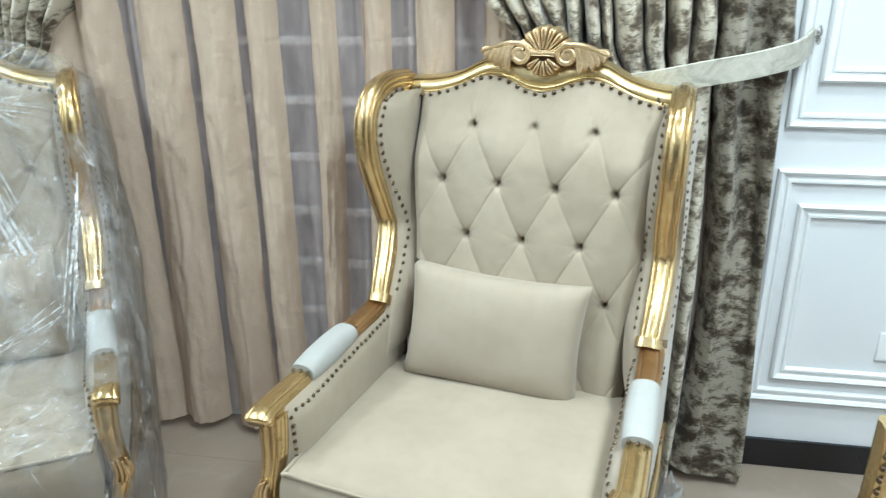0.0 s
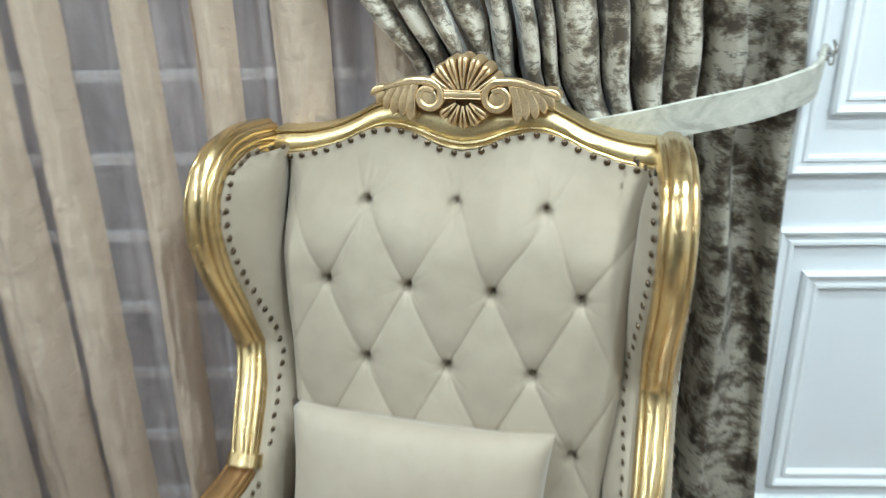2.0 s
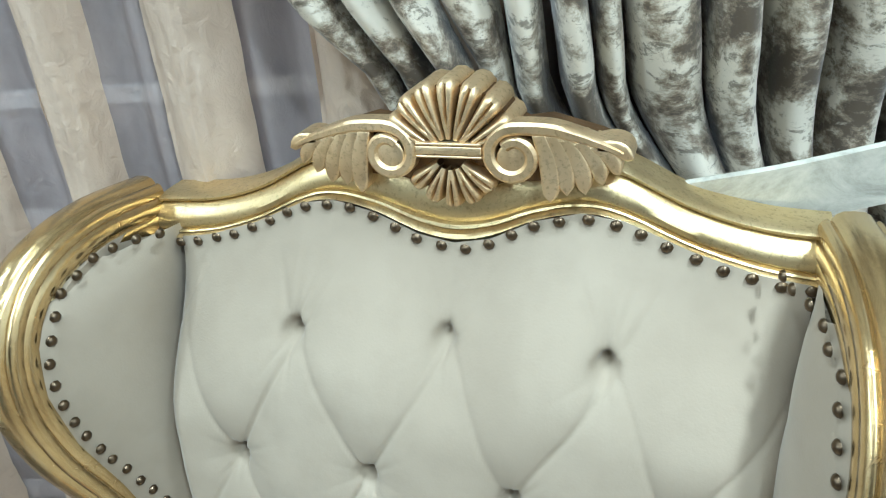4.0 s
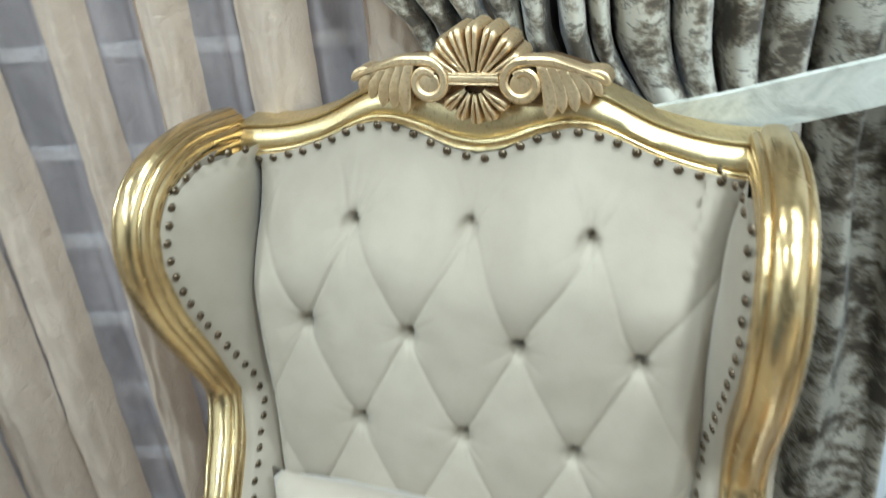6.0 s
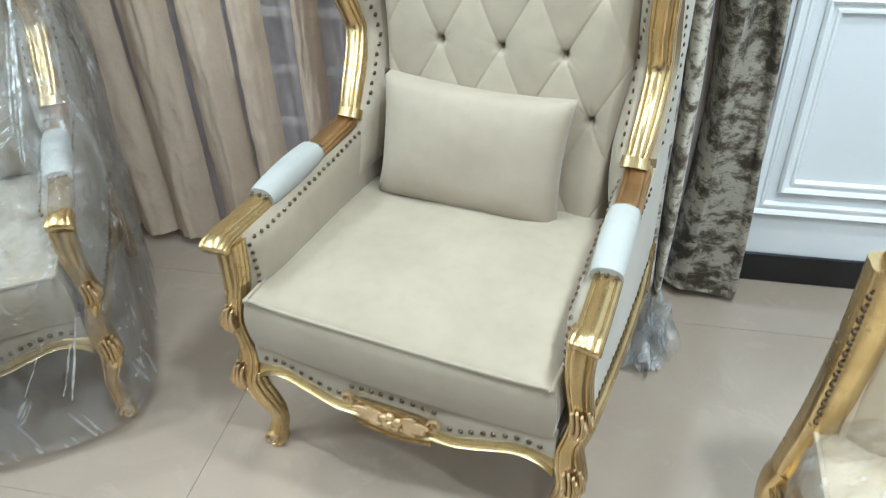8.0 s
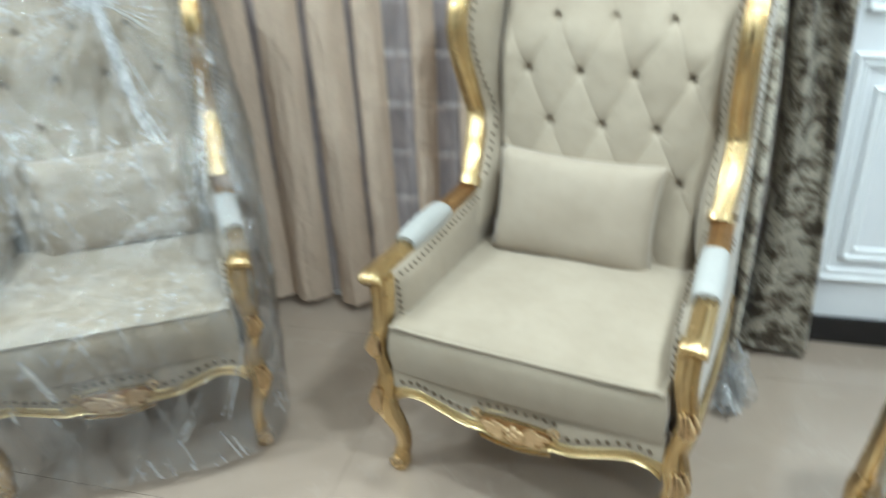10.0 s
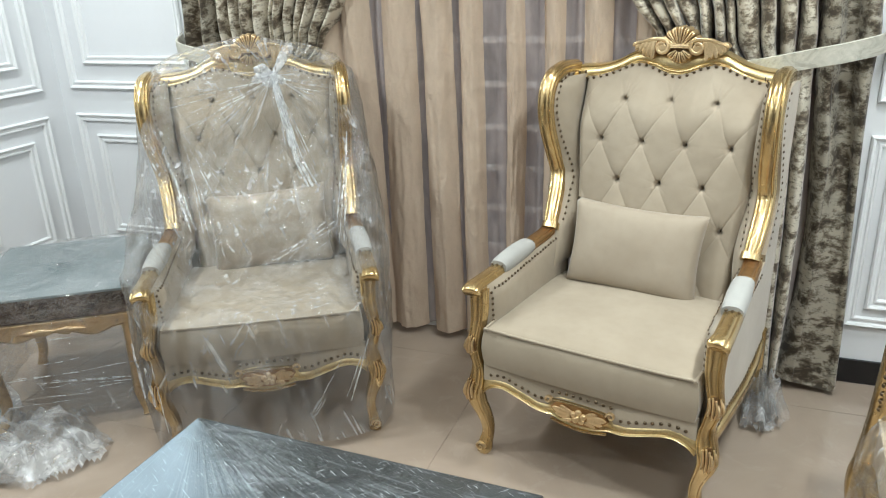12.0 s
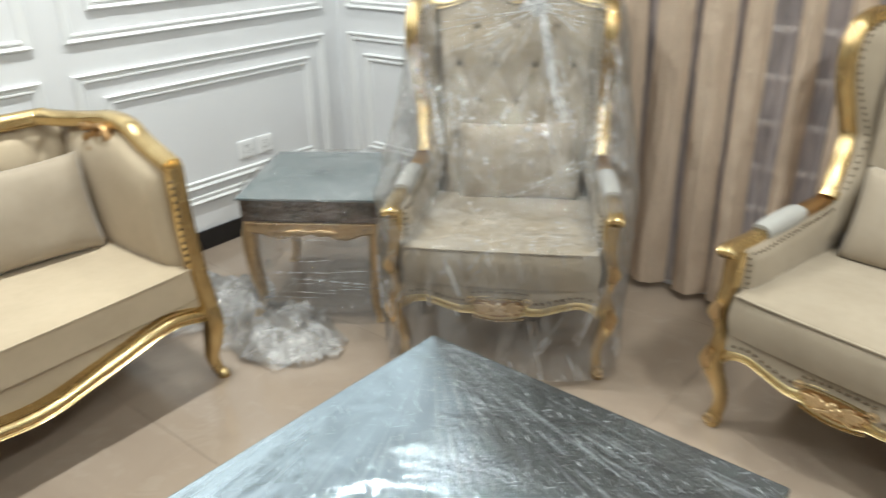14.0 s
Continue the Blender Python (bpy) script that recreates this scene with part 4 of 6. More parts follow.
        sweep(bm, [Vector((sx * 0.3215, 0.434, 0.620)), Vector((sx * 0.3215, 0.440, 0.628)), Vector((sx * 0.322, 0.447, 0.638))], rounded(0.056, 0.066, 24, 4), (1, 0, 0))
        part("wing_scroll_end", bm, GOLD, chair, "", 40)
        # nails round the wing, inside
        inner = [Vector((sx * (p.x * sx - 0.036), p.y, p.z)) for p in path]
        off = []
        for i, p in enumerate(path):
            t = (path[min(i + 1, k)] - path[max(i - 1, 0)]).normalized()
            nrm = Vector((0, t.z, -t.y))
            ny, nz = p.y - nrm.y * 0.002, p.z - nrm.z * 0.002
            yf, yb = table_value(WING_FRONT, nz) - 0.016, 0.62 + 0.178 * (nz - 0.79)
            u = min(1.0, max(0.0, (ny - yf) / (yb - yf)))
            off.append(Vector((sx * (table_value(WING_X, nz) + flare * smooth_step(0.62, 0.9, nz) * (1 - u) - 0.031 - 0.010 * u - 0.024 * max(0.0, 1 - (1.9 * u - 1) ** 2) ** 1.3), ny, nz)))
        nails_along(off[3:-4], 0.0222, (-sx, -0.25, 0), chair)
        # arm rail with its tip
        bm = bmesh.new()
        arm = curve([(sx * 0.355, -0.042, 0.563), (sx * 0.356, -0.034, 0.568), (sx * 0.357, -0.020, 0.572)] + [(sx * (0.358 - 0.068 * max(0.0, y - 0.02)), y, z - 0.016) for y, z in ARM_TOP[1:]], 6)
        k2 = len(arm) - 1
        sweep(bm, arm, [(a, b * 0.62 + 0.002) for a, b in GILT_PROFILE], (1, 0, 0), [((0.92 + 0.13 * (1 - smooth_step(0.10, 0.40, i / k2))) * (0.80 + 0.20 * smooth_step(0, 0.07, i / k2)), 0.72 + 0.28 * smooth_step(0, 0.07, i / k2)) for i in range(k2 + 1)])
        part("arm_rail", bm, GOLD, chair, "", 60)
        bm = bmesh.new()
        worn = [Vector((sx * (0.358 - 0.068 * (y - 0.02)), y, table_value(ARM_TOP, y) - 0.0145)) for y in [0.285 + 0.150 * i / 12 for i in range(13)]]
        sweep(bm, worn, [(a * 0.97, b * 0.64 + 0.002) for a, b in GILT_PROFILE], (1, 0, 0))
        part("worn_arm_rail", bm, RUBBED, chair, "brown rubbed gilding", 60)
        # white arm pad
        bm = bmesh.new()
        pad = [Vector((sx * (0.357 - 0.068 * y), y, table_value(ARM_TOP, y) - 0.005)) for y in [0.118 + 0.175 * i / 18 for i in range(19)]]
        sweep(bm, pad, rounded(0.064, 0.058, 20, 2.4), (1, 0, 0), [(0.8 + 0.2 * math.sin(math.pi * min(1, max(0.0, 0.06 + i / 18 * 0.88))) ** 0.4, 0.55 + 0.45 * math.sin(math.pi * (0.04 + i / 18 * 0.92)) ** 0.45) for i in range(19)])
        part("arm_pad", bm, WHITE_PAD, chair, "plain white padded armrest", 60)
        for yy in (0.112, 0.300):
            z = table_value(ARM_TOP, yy) + 0.004
            nails_along([Vector((sx * (0.333 - 0.068 * yy), yy, z)), Vector((sx * (0.381 - 0.068 * yy), yy, z))], 0.0165, (0, -0.6, 1), chair, 0.85)
        # nails under the arm rail, inside and outside, and down the post
        run = []
        for y in [0.025 + 0.41 * i / 24 for i in range(25)]:
            top = table_value(ARM_TOP, y) - 0.016
            v = (top - 0.014 - 0.31) / (top - 0.31)
            p = arm_inside((y - 0.004) / 0.534, v)
            run.append(Vector((p.x - sx * 0.001, p.y, p.z)))
        nails_along(run, 0.0185, (-sx, -0.1, 0.6), chair, 0.85)
        run = [Vector((sx * 0.3595, y, table_value(ARM_TOP, y) - 0.040)) for y in [0.03 + 0.40 * i / 12 for i in range(13)]]
        nails_along(run, 0.0185, (sx, -0.1, 0.2), chair, 0.85)
        down = [arm_inside(0.030, v) for v in [0.94 - 0.50 * i / 10 for i in range(11)]]
        nails_along(down, 0.0185, (-sx, -0.8, 0), chair, 0.85)
        # outer nails along wing
        outer = [Vector((sx * 0.3595, p.y + 0.022, p.z)) for p in path[4:-16]]
        nails_along(outer, 0.0222, (sx, 0, 0), chair, 0.85)
        # post and cabriole leg in one piece
        bm = bmesh.new()
        leg = curve([(sx * 0.349, 0.002, 0.562), (sx * 0.347, -0.002, 0.51), (sx * 0.348, -0.006, 0.465), (sx * 0.355, -0.010, 0.418), (sx * 0.360, -0.013, 0.382), (sx * 0.353, -0.013, 0.352), (sx * 0.346, -0.012, 0.325), (sx * 0.344, -0.013, 0.297), (sx * 0.349, -0.018, 0.258), (sx * 0.356, -0.024, 0.222), (sx * 0.346, -0.022, 0.186), (sx * 0.333, -0.014, 0.148), (sx * 0.326, -0.004, 0.108), (sx * 0.327, 0.000, 0.070), (sx * 0.333, -0.006, 0.036), (sx * 0.335, -0.012, 0.014), (sx * 0.334, -0.012, 0.001)], 5)
        k3 = len(leg) - 1
        widths = [(0, 0.95), (0.12, 0.82), (0.19, 0.72), (0.25, 0.74), (0.31, 0.70), (0.36, 0.60), (0.42, 0.74), (0.50, 0.96), (0.58, 0.94), (0.64, 0.74), (0.72, 0.62), (0.80, 0.58), (0.86, 0.66), (0.93, 0.84), (1.0, 0.68)]
        deeps = [(0, 0.95), (0.2, 0.80), (0.31, 0.90), (0.42, 1.0), (0.56, 1.05), (0.66, 0.86), (0.78, 0.70), (0.86, 0.72), (0.93, 0.80), (1.0, 0.6)]
        sweep(bm, leg, [(a * 1.02, -b * 0.85) for a, b in GILT_PROFILE], (1, 0, 0), [(table_value(widths, i / k3), table_value(deeps, i / k3)) for i in range(k3 + 1)])
        front_leg = part("front_leg", bm, GOLD, chair, "", 60)
        for piece, cx, cz, size, yy in (("post_carving", 0.363, 0.412, 0.056, -0.037), ("knee_carving", 0.362, 0.266, 0.066, -0.050)):
            ground = bmesh.new()
            blob(ground, (sx * (cx - 0.004), yy + 0.010, cz + 0.010), (sx * (cx - 0.004), yy + 0.008, cz - size), 0.030, 0.020, (0, 1, 0), 0.5, 8, 10)
            for k, (u0, w0, u1, w1) in enumerate(((-0.012, 0.006, -0.012, -0.80), (-0.003, 0.010, -0.002, -0.95), (0.006, 0.004, 0.007, -0.90), (0.012, -0.008, 0.013, -0.70))):
                for yo, du in ((-0.004, -0.004), (0.012, 0.003)):
                    lobe = bmesh.new()
                    blob(lobe, (sx * (cx + u0 + du), yy + yo, cz + w0), (sx * (cx + u1 + du), yy + yo - 0.003, cz + size * w1), 0.0085, 0.013, (0, 1, 0), 0.6, 8, 8, bend=0.005 * sx)
                    part("carved_leaf", lobe, GOLD_CARVED, front_leg)
            part(piece, ground, GLAZE_AND_SHADE, front_leg, "dark brown ground of a leaf carving, for glaze and painted shade")
        bm = bmesh.new()
        coil = [Vector((sx * (0.340 - math.cos(t) * r), -0.030 + 0.10 * r, 0.026 + math.sin(t) * r)) for t, r in [(i * 0.36, 0.017 - 0.013 * i / 24) for i in range(25)]]
        sweep(bm, coil, rounded(0.016, 0.008, 8, 2.5), (0, 1, 0), [1 - 0.4 * i / 24 for i in range(25)])
        part("toe_scroll", bm, GOLD_CARVED, front_leg)
        # rear leg and side rail
        bm = bmesh.new()
        rear = curve([(sx * 0.346, 0.585, 0.34), (sx * 0.347, 0.592, 0.24), (sx * 0.346, 0.625, 0.12), (sx * 0.342, 0.68, 0.02), (sx * 0.343, 0.687, 0.001)], 5)
        sweep(bm, rear, rounded(0.045, 0.045, 18, 3), (1, 0, 0), [1.0 - 0.25 * i / (len(rear) - 1) for i in range(len(rear))])
        part("rear_leg", bm, GOLD, chair, "", 60)
        bm = bmesh.new()
        side = curve([(sx * 0.350, 0.005, 0.272), (sx * 0.361, 0.08, 0.284), (sx * 0.363, 0.20, 0.276), (sx * 0.363, 0.34, 0.266), (sx * 0.361, 0.48, 0.280), (sx * 0.352, 0.585, 0.300)], 5)
        sweep(bm, side, rounded(0.026, 0.040, 20, 3, 5, 0.04), (1, 0, 0))
        part("side_rail", bm, GOLD, chair, "", 60)
        nails_along([Vector((sx * 0.360, p.y, p.z + 0.026)) for p in side], 0.0222, (sx, 0, 0.2), chair, 0.85)

    # front apron: a moulded rail, and a cartouche with a flower
    bow = lambda x: -0.012 * (1 - (x / 0.322) ** 2)
    bm = bmesh.new()
    prism(bm, [(x, z - 0.012) for x, z in APRON_TOP] + [(0.322, 0.336), (-0.322, 0.336)], "y", -0.028, -0.012)
    for v in bm.verts:
        v.co.y += bow(v.co.x)
    part("front_band", bm, CREAM, chair)
    bm = bmesh.new()
    rail_between(bm, APRON_LOW, APRON_TOP, -0.038, 0.012, 100, curve_y=bow)
    apron = part("apron", bm, GOLD_SATIN, chair, "", 35)
    yc, zc = -0.050, 0.257
    bm = bmesh.new()
    prism(bm, [(-0.088, 0.266), (-0.070, 0.286), (0.070, 0.286), (0.088, 0.266), (0.060, 0.236), (0.0, 0.228), (-0.060, 0.236)], "y", yc + 0.001, yc + 0.020)
    part("carving_ground", bm, RUBBED, apron, "brown plate behind the flower carving")
    bm = bmesh.new()
    ring = [(math.cos(n * math.pi / 6), math.sin(n * math.pi / 6)) for n in range(12)]
    for k in range(5):
        a = k * 2 * math.pi / 5 + math.pi / 2
        relief(bm, [(0.0155 * math.cos(a) + 0.0092 * c, zc + 0.0145 * math.sin(a) + 0.0088 * d) for c, d in ring], yc - 0.008, 0.016, 0.004)
    relief(bm, [(0.0058 * c, zc + 0.0058 * d) for c, d in ring], yc - 0.012, 0.016, 0.003)
    part("flower_carving", bm, GOLD_CARVED, apron, "carved gilt flower", 60)
    for sx in (-1, 1):
        bm = bmesh.new()
        for x0, z0, x1, z1, w in ((0.022, 0.266, 0.056, 0.280, 0.013), (0.026, 0.260, 0.082, 0.267, 0.017), (0.026, 0.252, 0.072, 0.250, 0.015), (0.020, 0.243, 0.052, 0.235, 0.012)):
            relief(bm, lobe_outline((sx * x0, z0), (sx * x1, z1), w, 0.002), yc - 0.004, 0.014, 0.002)
        part("carved_leaf", bm, GOLD_CARVED, apron, "", 60)
        # curled corner of the cartouche
        bm = bmesh.new()
        coil = [Vector((sx * (0.094 - math.cos(t) * r), -0.050, 0.286 + math.sin(t) * r)) for t, r in [(i * 0.36, 0.013 - 0.009 * i / 20) for i in range(21)]]
        sweep(bm, coil, rounded(0.014, 0.007, 8, 2.5), (0, 1, 0), [1 - 0.4 * i / 20 for i in range(21)])
        part("cartouche_scroll", bm, GOLD_CARVED, apron)
    for za, zb in (((-0.080, 0.292), (0.080, 0.292)), ((-0.085, 0.229), (0.085, 0.229))):
        bm = bmesh.new()
        arc = curve([Vector((za[0] + (zb[0] - za[0]) * i / 8, -0.052, za[1] - (0.013 * math.sin(math.pi * i / 8) if za[1] < 0.27 else -0.004 * math.sin(math.pi * i / 8)))) for i in range(9)], 4)
        sweep(bm, arc, rounded(0.010, 0.007, 8, 2.5), (0, 1, 0))
        part("cartouche_lip", bm, GOLD, apron)
    for sx in (-1, 1):
        line = [Vector((sx * x, -0.0295 + bow(x), table_value(APRON_TOP, sx * x) + 0.005)) for x in [0.305 - 0.195 * i / 40 for i in range(41)]]
        nails_along(line, 0.0222, (0, -1, 0.15), chair)
    line = [Vector((x, -0.0295 + bow(x), table_value(APRON_TOP, max(-0.07, min(0.07, x))) + 0.013)) for x in [-0.098 + 0.196 * i / 40 for i in range(41)]]
    nails_along(line, 0.0222, (0, -1, 0.15), chair)
    return chair


CHAIR_POSE = pose(-0.178, 1.1305, 0, 0, 0, -12.5)
WRAPPED_POSE = pose(-1.192, 1.050, 0, 0, 0, 30)
wing_chair = make_wing_chair("wing_chair", "cream velvet tufted wing chair with carved gilt frame", CHAIR_POSE)
wrapped_chair = copy_thing(wing_chair, WRAPPED_POSE)
wrapped_chair.scale = (0.975, 1, 1)
tagged(wrapped_chair, "cream and gilt wing chair still in clear plastic wrap")


def make_pillow(m, label, w=0.432, h=0.292, d=0.13, seed=1):
    p = new("pillow", mesh_of("pillow", cushion(bmesh.new(), w, h, d, seed=seed), CREAM_PILLOW, 100))
    p.matrix_world = m
    return tagged(p, label, "pillow", "lumbar pillows")


PILLOW_LOCAL = pose(-0.036, 0.450, 0.588, -14, 2.0, 2)
make_pillow(CHAIR_POSE @ PILLOW_LOCAL, "plain cream rectangular pillow leaning on the tufted back")
make_pillow(WRAPPED_POSE @ pose(0.02, 0.452, 0.594, -14, -3, 0), "plain cream pillow on the wrapped chair", seed=5)


# ---- curtains ----
def folds_y(t, depth, sharp=0.55):
    """Rounded pleats with narrow valleys, t in pleats."""
    return -depth * (abs(math.sin(math.pi * t)) ** sharp)


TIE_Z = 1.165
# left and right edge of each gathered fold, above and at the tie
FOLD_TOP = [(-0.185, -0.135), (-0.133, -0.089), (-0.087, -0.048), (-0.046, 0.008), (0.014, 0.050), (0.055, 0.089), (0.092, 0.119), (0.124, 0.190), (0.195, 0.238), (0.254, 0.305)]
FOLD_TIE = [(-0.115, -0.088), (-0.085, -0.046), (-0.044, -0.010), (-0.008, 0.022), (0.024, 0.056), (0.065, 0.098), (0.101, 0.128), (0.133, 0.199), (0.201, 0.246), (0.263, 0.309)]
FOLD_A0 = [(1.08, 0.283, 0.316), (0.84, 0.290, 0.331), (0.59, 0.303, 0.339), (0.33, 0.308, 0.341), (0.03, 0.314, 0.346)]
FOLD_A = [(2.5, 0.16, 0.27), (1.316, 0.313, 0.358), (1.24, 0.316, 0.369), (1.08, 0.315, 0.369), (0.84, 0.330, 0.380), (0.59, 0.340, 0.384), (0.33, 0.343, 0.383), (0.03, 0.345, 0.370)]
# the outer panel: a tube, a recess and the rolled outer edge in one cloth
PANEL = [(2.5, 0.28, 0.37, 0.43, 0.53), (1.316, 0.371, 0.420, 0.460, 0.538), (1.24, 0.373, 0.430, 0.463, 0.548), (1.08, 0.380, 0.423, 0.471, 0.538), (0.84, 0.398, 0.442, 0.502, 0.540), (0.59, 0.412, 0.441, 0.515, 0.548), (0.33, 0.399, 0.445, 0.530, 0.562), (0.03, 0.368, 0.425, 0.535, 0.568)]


def by_height(rows, z, k):
    return table_value([(r[0], r[k]) for r in reversed(rows)], z)


def make_drape_thing(mirror, seed):
    """One tied-back drape: tubular folds, an outer panel and the cloth behind them."""
    drape = empty("drape", "heavy cream and brown mottled velvet drape, tied back", "curtain", "patterned drapes")
    side = lambda x: -1.465 - x if mirror else x
    heights = [0.03 + 2.47 * i / 90 for i in range(91)]

    def tube(edges, depth, y0, k):
        bm = bmesh.new()

        def f(u, v):
            z = 0.03 + 2.47 * v
            lo, hi = edges(z)
            wob = 0.004 * noise.noise(Vector((k * 3.1, z * 2.2, seed))) + 0.002 * noise.noise(Vector((u * 4 + k, z * 7, seed)))
            skew = 0.10 * noise.noise(Vector((k * 1.7, z * 1.3, seed + 4)))
            t = u + skew * math.sin(math.pi * u)
            x = (lo + hi) / 2 - (hi - lo) * 0.52 * math.cos(math.pi * t) + wob
            pinch = 1 - 0.25 * math.exp(-((z - TIE_Z) / 0.10) ** 2)
            y = y0 - depth * pinch * max(0.0, math.sin(math.pi * min(1.0, max(0.0, t)))) ** 0.55 + 0.003 * noise.noise(Vector((u * 3 + k, z * 5, seed)))
            return Vector((side(x), y, z + (0.006 * math.sin(k * 2.0 + u * 3) if v == 0 else 0)))
        grid(bm, 16, 90, f)
        part("fold", bm, DRAPE, drape, "", 100)

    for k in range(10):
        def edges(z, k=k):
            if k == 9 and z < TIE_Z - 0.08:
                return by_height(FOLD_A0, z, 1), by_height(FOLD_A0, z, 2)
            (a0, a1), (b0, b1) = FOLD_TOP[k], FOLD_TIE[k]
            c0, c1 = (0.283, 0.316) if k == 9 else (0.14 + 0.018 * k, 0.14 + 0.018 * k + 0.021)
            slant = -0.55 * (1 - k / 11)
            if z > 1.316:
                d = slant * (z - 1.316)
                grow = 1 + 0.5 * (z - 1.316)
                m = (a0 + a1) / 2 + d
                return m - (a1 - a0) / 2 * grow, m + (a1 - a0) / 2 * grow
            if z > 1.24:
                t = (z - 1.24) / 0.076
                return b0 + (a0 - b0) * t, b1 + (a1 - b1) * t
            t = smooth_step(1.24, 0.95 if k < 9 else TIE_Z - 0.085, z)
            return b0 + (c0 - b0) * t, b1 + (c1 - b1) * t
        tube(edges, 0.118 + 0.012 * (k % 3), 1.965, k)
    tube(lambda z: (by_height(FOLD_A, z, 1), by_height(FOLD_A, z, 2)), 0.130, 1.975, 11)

    bm = bmesh.new()

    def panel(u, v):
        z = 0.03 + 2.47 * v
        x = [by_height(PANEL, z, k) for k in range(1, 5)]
        low = smooth_step(0.95, 0.45, z)
        if u < 0.36:
            t = u / 0.36
            px = x[0] + (x[1] - x[0]) * (0.5 - 0.5 * math.cos(math.pi * t))
            py = 1.975 - (0.140 - 0.02 * low) * math.sin(math.pi * (0.005 + (0.83 - 0.20 * low) * t)) ** 0.6
        elif u < 0.66:
            t = (u - 0.36) / 0.30
            px = x[1] + (x[2] - x[1]) * t
            start = 1.975 - (0.140 - 0.02 * low) * math.sin(math.pi * (0.835 - 0.20 * low)) ** 0.6
            end = 1.925 - 0.055 * low
            py = start + (end - start) * smooth_step(0, 0.6, t) + 0.006 * (1 - low) * math.sin(math.pi * t)
        else:
            t = (u - 0.66) / 0.34
            px = x[2] + (x[3] - x[2]) * (0.5 - 0.5 * math.cos(math.pi * (0.25 + 0.75 * t))) / 1.0
            py = 1.925 - 0.055 * low - (0.065 - 0.050 * low) * math.sin(math.pi * min(1, t * 1.1)) ** 0.8 + 0.05 * t ** 5
        wob = 0.004 * noise.noise(Vector((u * 3, z * 2.0, seed + 9)))
        py += 0.005 * noise.noise(Vector((u * 4, z * 3.2, seed + 1)))
        return Vector((side(px + wob), py, z + (0.010 * math.sin(u * 7) if v == 0 else 0)))
    grid(bm, 60, 90, panel)
    bmesh.ops.solidify(bm, geom=bm.faces[:], thickness=0.003)
    part("outer_panel", bm, DRAPE, drape, "", 100)

    bm = bmesh.new()

    def lining(u, v):
        z = 0.035 + 2.46 * v
        lo = by_height([(2.5, -0.75), (1.316, -0.17), (1.24, -0.10), (0.95, 0.15), (0.03, 0.18)], z, 1)
        return Vector((side(lo + (0.545 - lo) * u), 1.980 + 0.003 * math.sin(u * 40), z))
    grid(bm, 80, 60, lining)
    part("back_cloth", bm, DRAPE, drape, "", 100)
    return drape


make_drape_thing(False, 4)
make_drape_thing(True, 11)


def make_tieback(label, points, hook_at, widths):
    tie = empty("tieback", label, "curtain tieback", "curtain tiebacks")
    bm = bmesh.new()
    path = curve(points, 8)
    k = len(path) - 1
    rings = []
    for i, p in enumerate(path):
        w = widths[0] + (widths[1] - widths[0]) * i / k
        t = (path[min(i + 1, k)] - path[max(i - 1, 0)]).normalized()
        up = Vector((0, -0.1, 1))
        up = (up - t * up.dot(t)).normalized()
        out = t.cross(up)
        sag = 0.004 * noise.noise(Vector((i * 0.25, 1, 2)))
        rings.append([bm.verts.new(p + up * (w * a) + out * (b + sag)) for a, b in ((-0.5, 0), (-0.47, -0.004), (-0.40, -0.0045), (-0.2, -0.006), (0.2, -0.006), (0.40, -0.0045), (0.47, -0.004), (0.5, 0), (0.47, 0.004), (-0.47, 0.004))])
    for r0, r1 in zip(rings, rings[1:]):
        for j in range(len(r0)):
            n = (j + 1) % len(r0)
            bm.faces.new((r0[j], r0[n], r1[n], r1[j]))
    bm.faces.new(rings[0])
    bm.faces.new(rings[-1][::-1])
    part("band", bm, BAND, tie, "", 50)
    hx, hy, hz = hook_at
    bm = bmesh.new()
    sweep(bm, curve([(hx, hy, hz), (hx, hy - 0.035, hz), (hx, hy - 0.05, hz + 0.012), (hx, hy - 0.035, hz + 0.026)], 5), rounded(0.006, 0.006, 8, 2), (1, 0, 0))
    bmesh.ops.create_cone(bm, cap_ends=True, segments=16, radius1=0.016, radius2=0.012, depth=0.008, matrix=Matrix.Translation((hx, hy - 0.004, hz)) @ Matrix.Rotation(math.pi / 2, 4, "X"))
    part("hook", bm, STEEL, tie, "small steel wall hook")
    ring = [Vector((hx, hy - 0.035 + 0.012 * math.cos(a), hz - 0.004 + 0.012 * math.sin(a))) for a in [2 * math.pi * i / 16 for i in range(16)]]
    bm = bmesh.new()
    sweep(bm, ring, rounded(0.004, 0.004, 6, 2), (1, 0, 0), closed=True)
    part("ring", bm, STEEL, tie)
    return tie


make_tieback("grey-beige velvet tieback band hooked to the wall", [(-0.05, 1.93, 1.08), (0.02, 1.805, 1.108), (0.20, 1.792, 1.140), (0.38, 1.788, 1.175), (0.52, 1.84, 1.200), (0.592, 1.955, 1.222)], (0.607, BACK, 1.232), (0.05, 0.066))
make_tieback("grey-beige velvet tieback band hooked to the wall", [(-1.46, 1.93, 1.12), (-1.50, 1.80, 1.125), (-1.70, 1.788, 1.150), (-1.88, 1.79, 1.172), (-2.01, 1.84, 1.195), (-2.07, 1.955, 1.212)], (-2.078, BACK, 1.222), (0.05, 0.066))


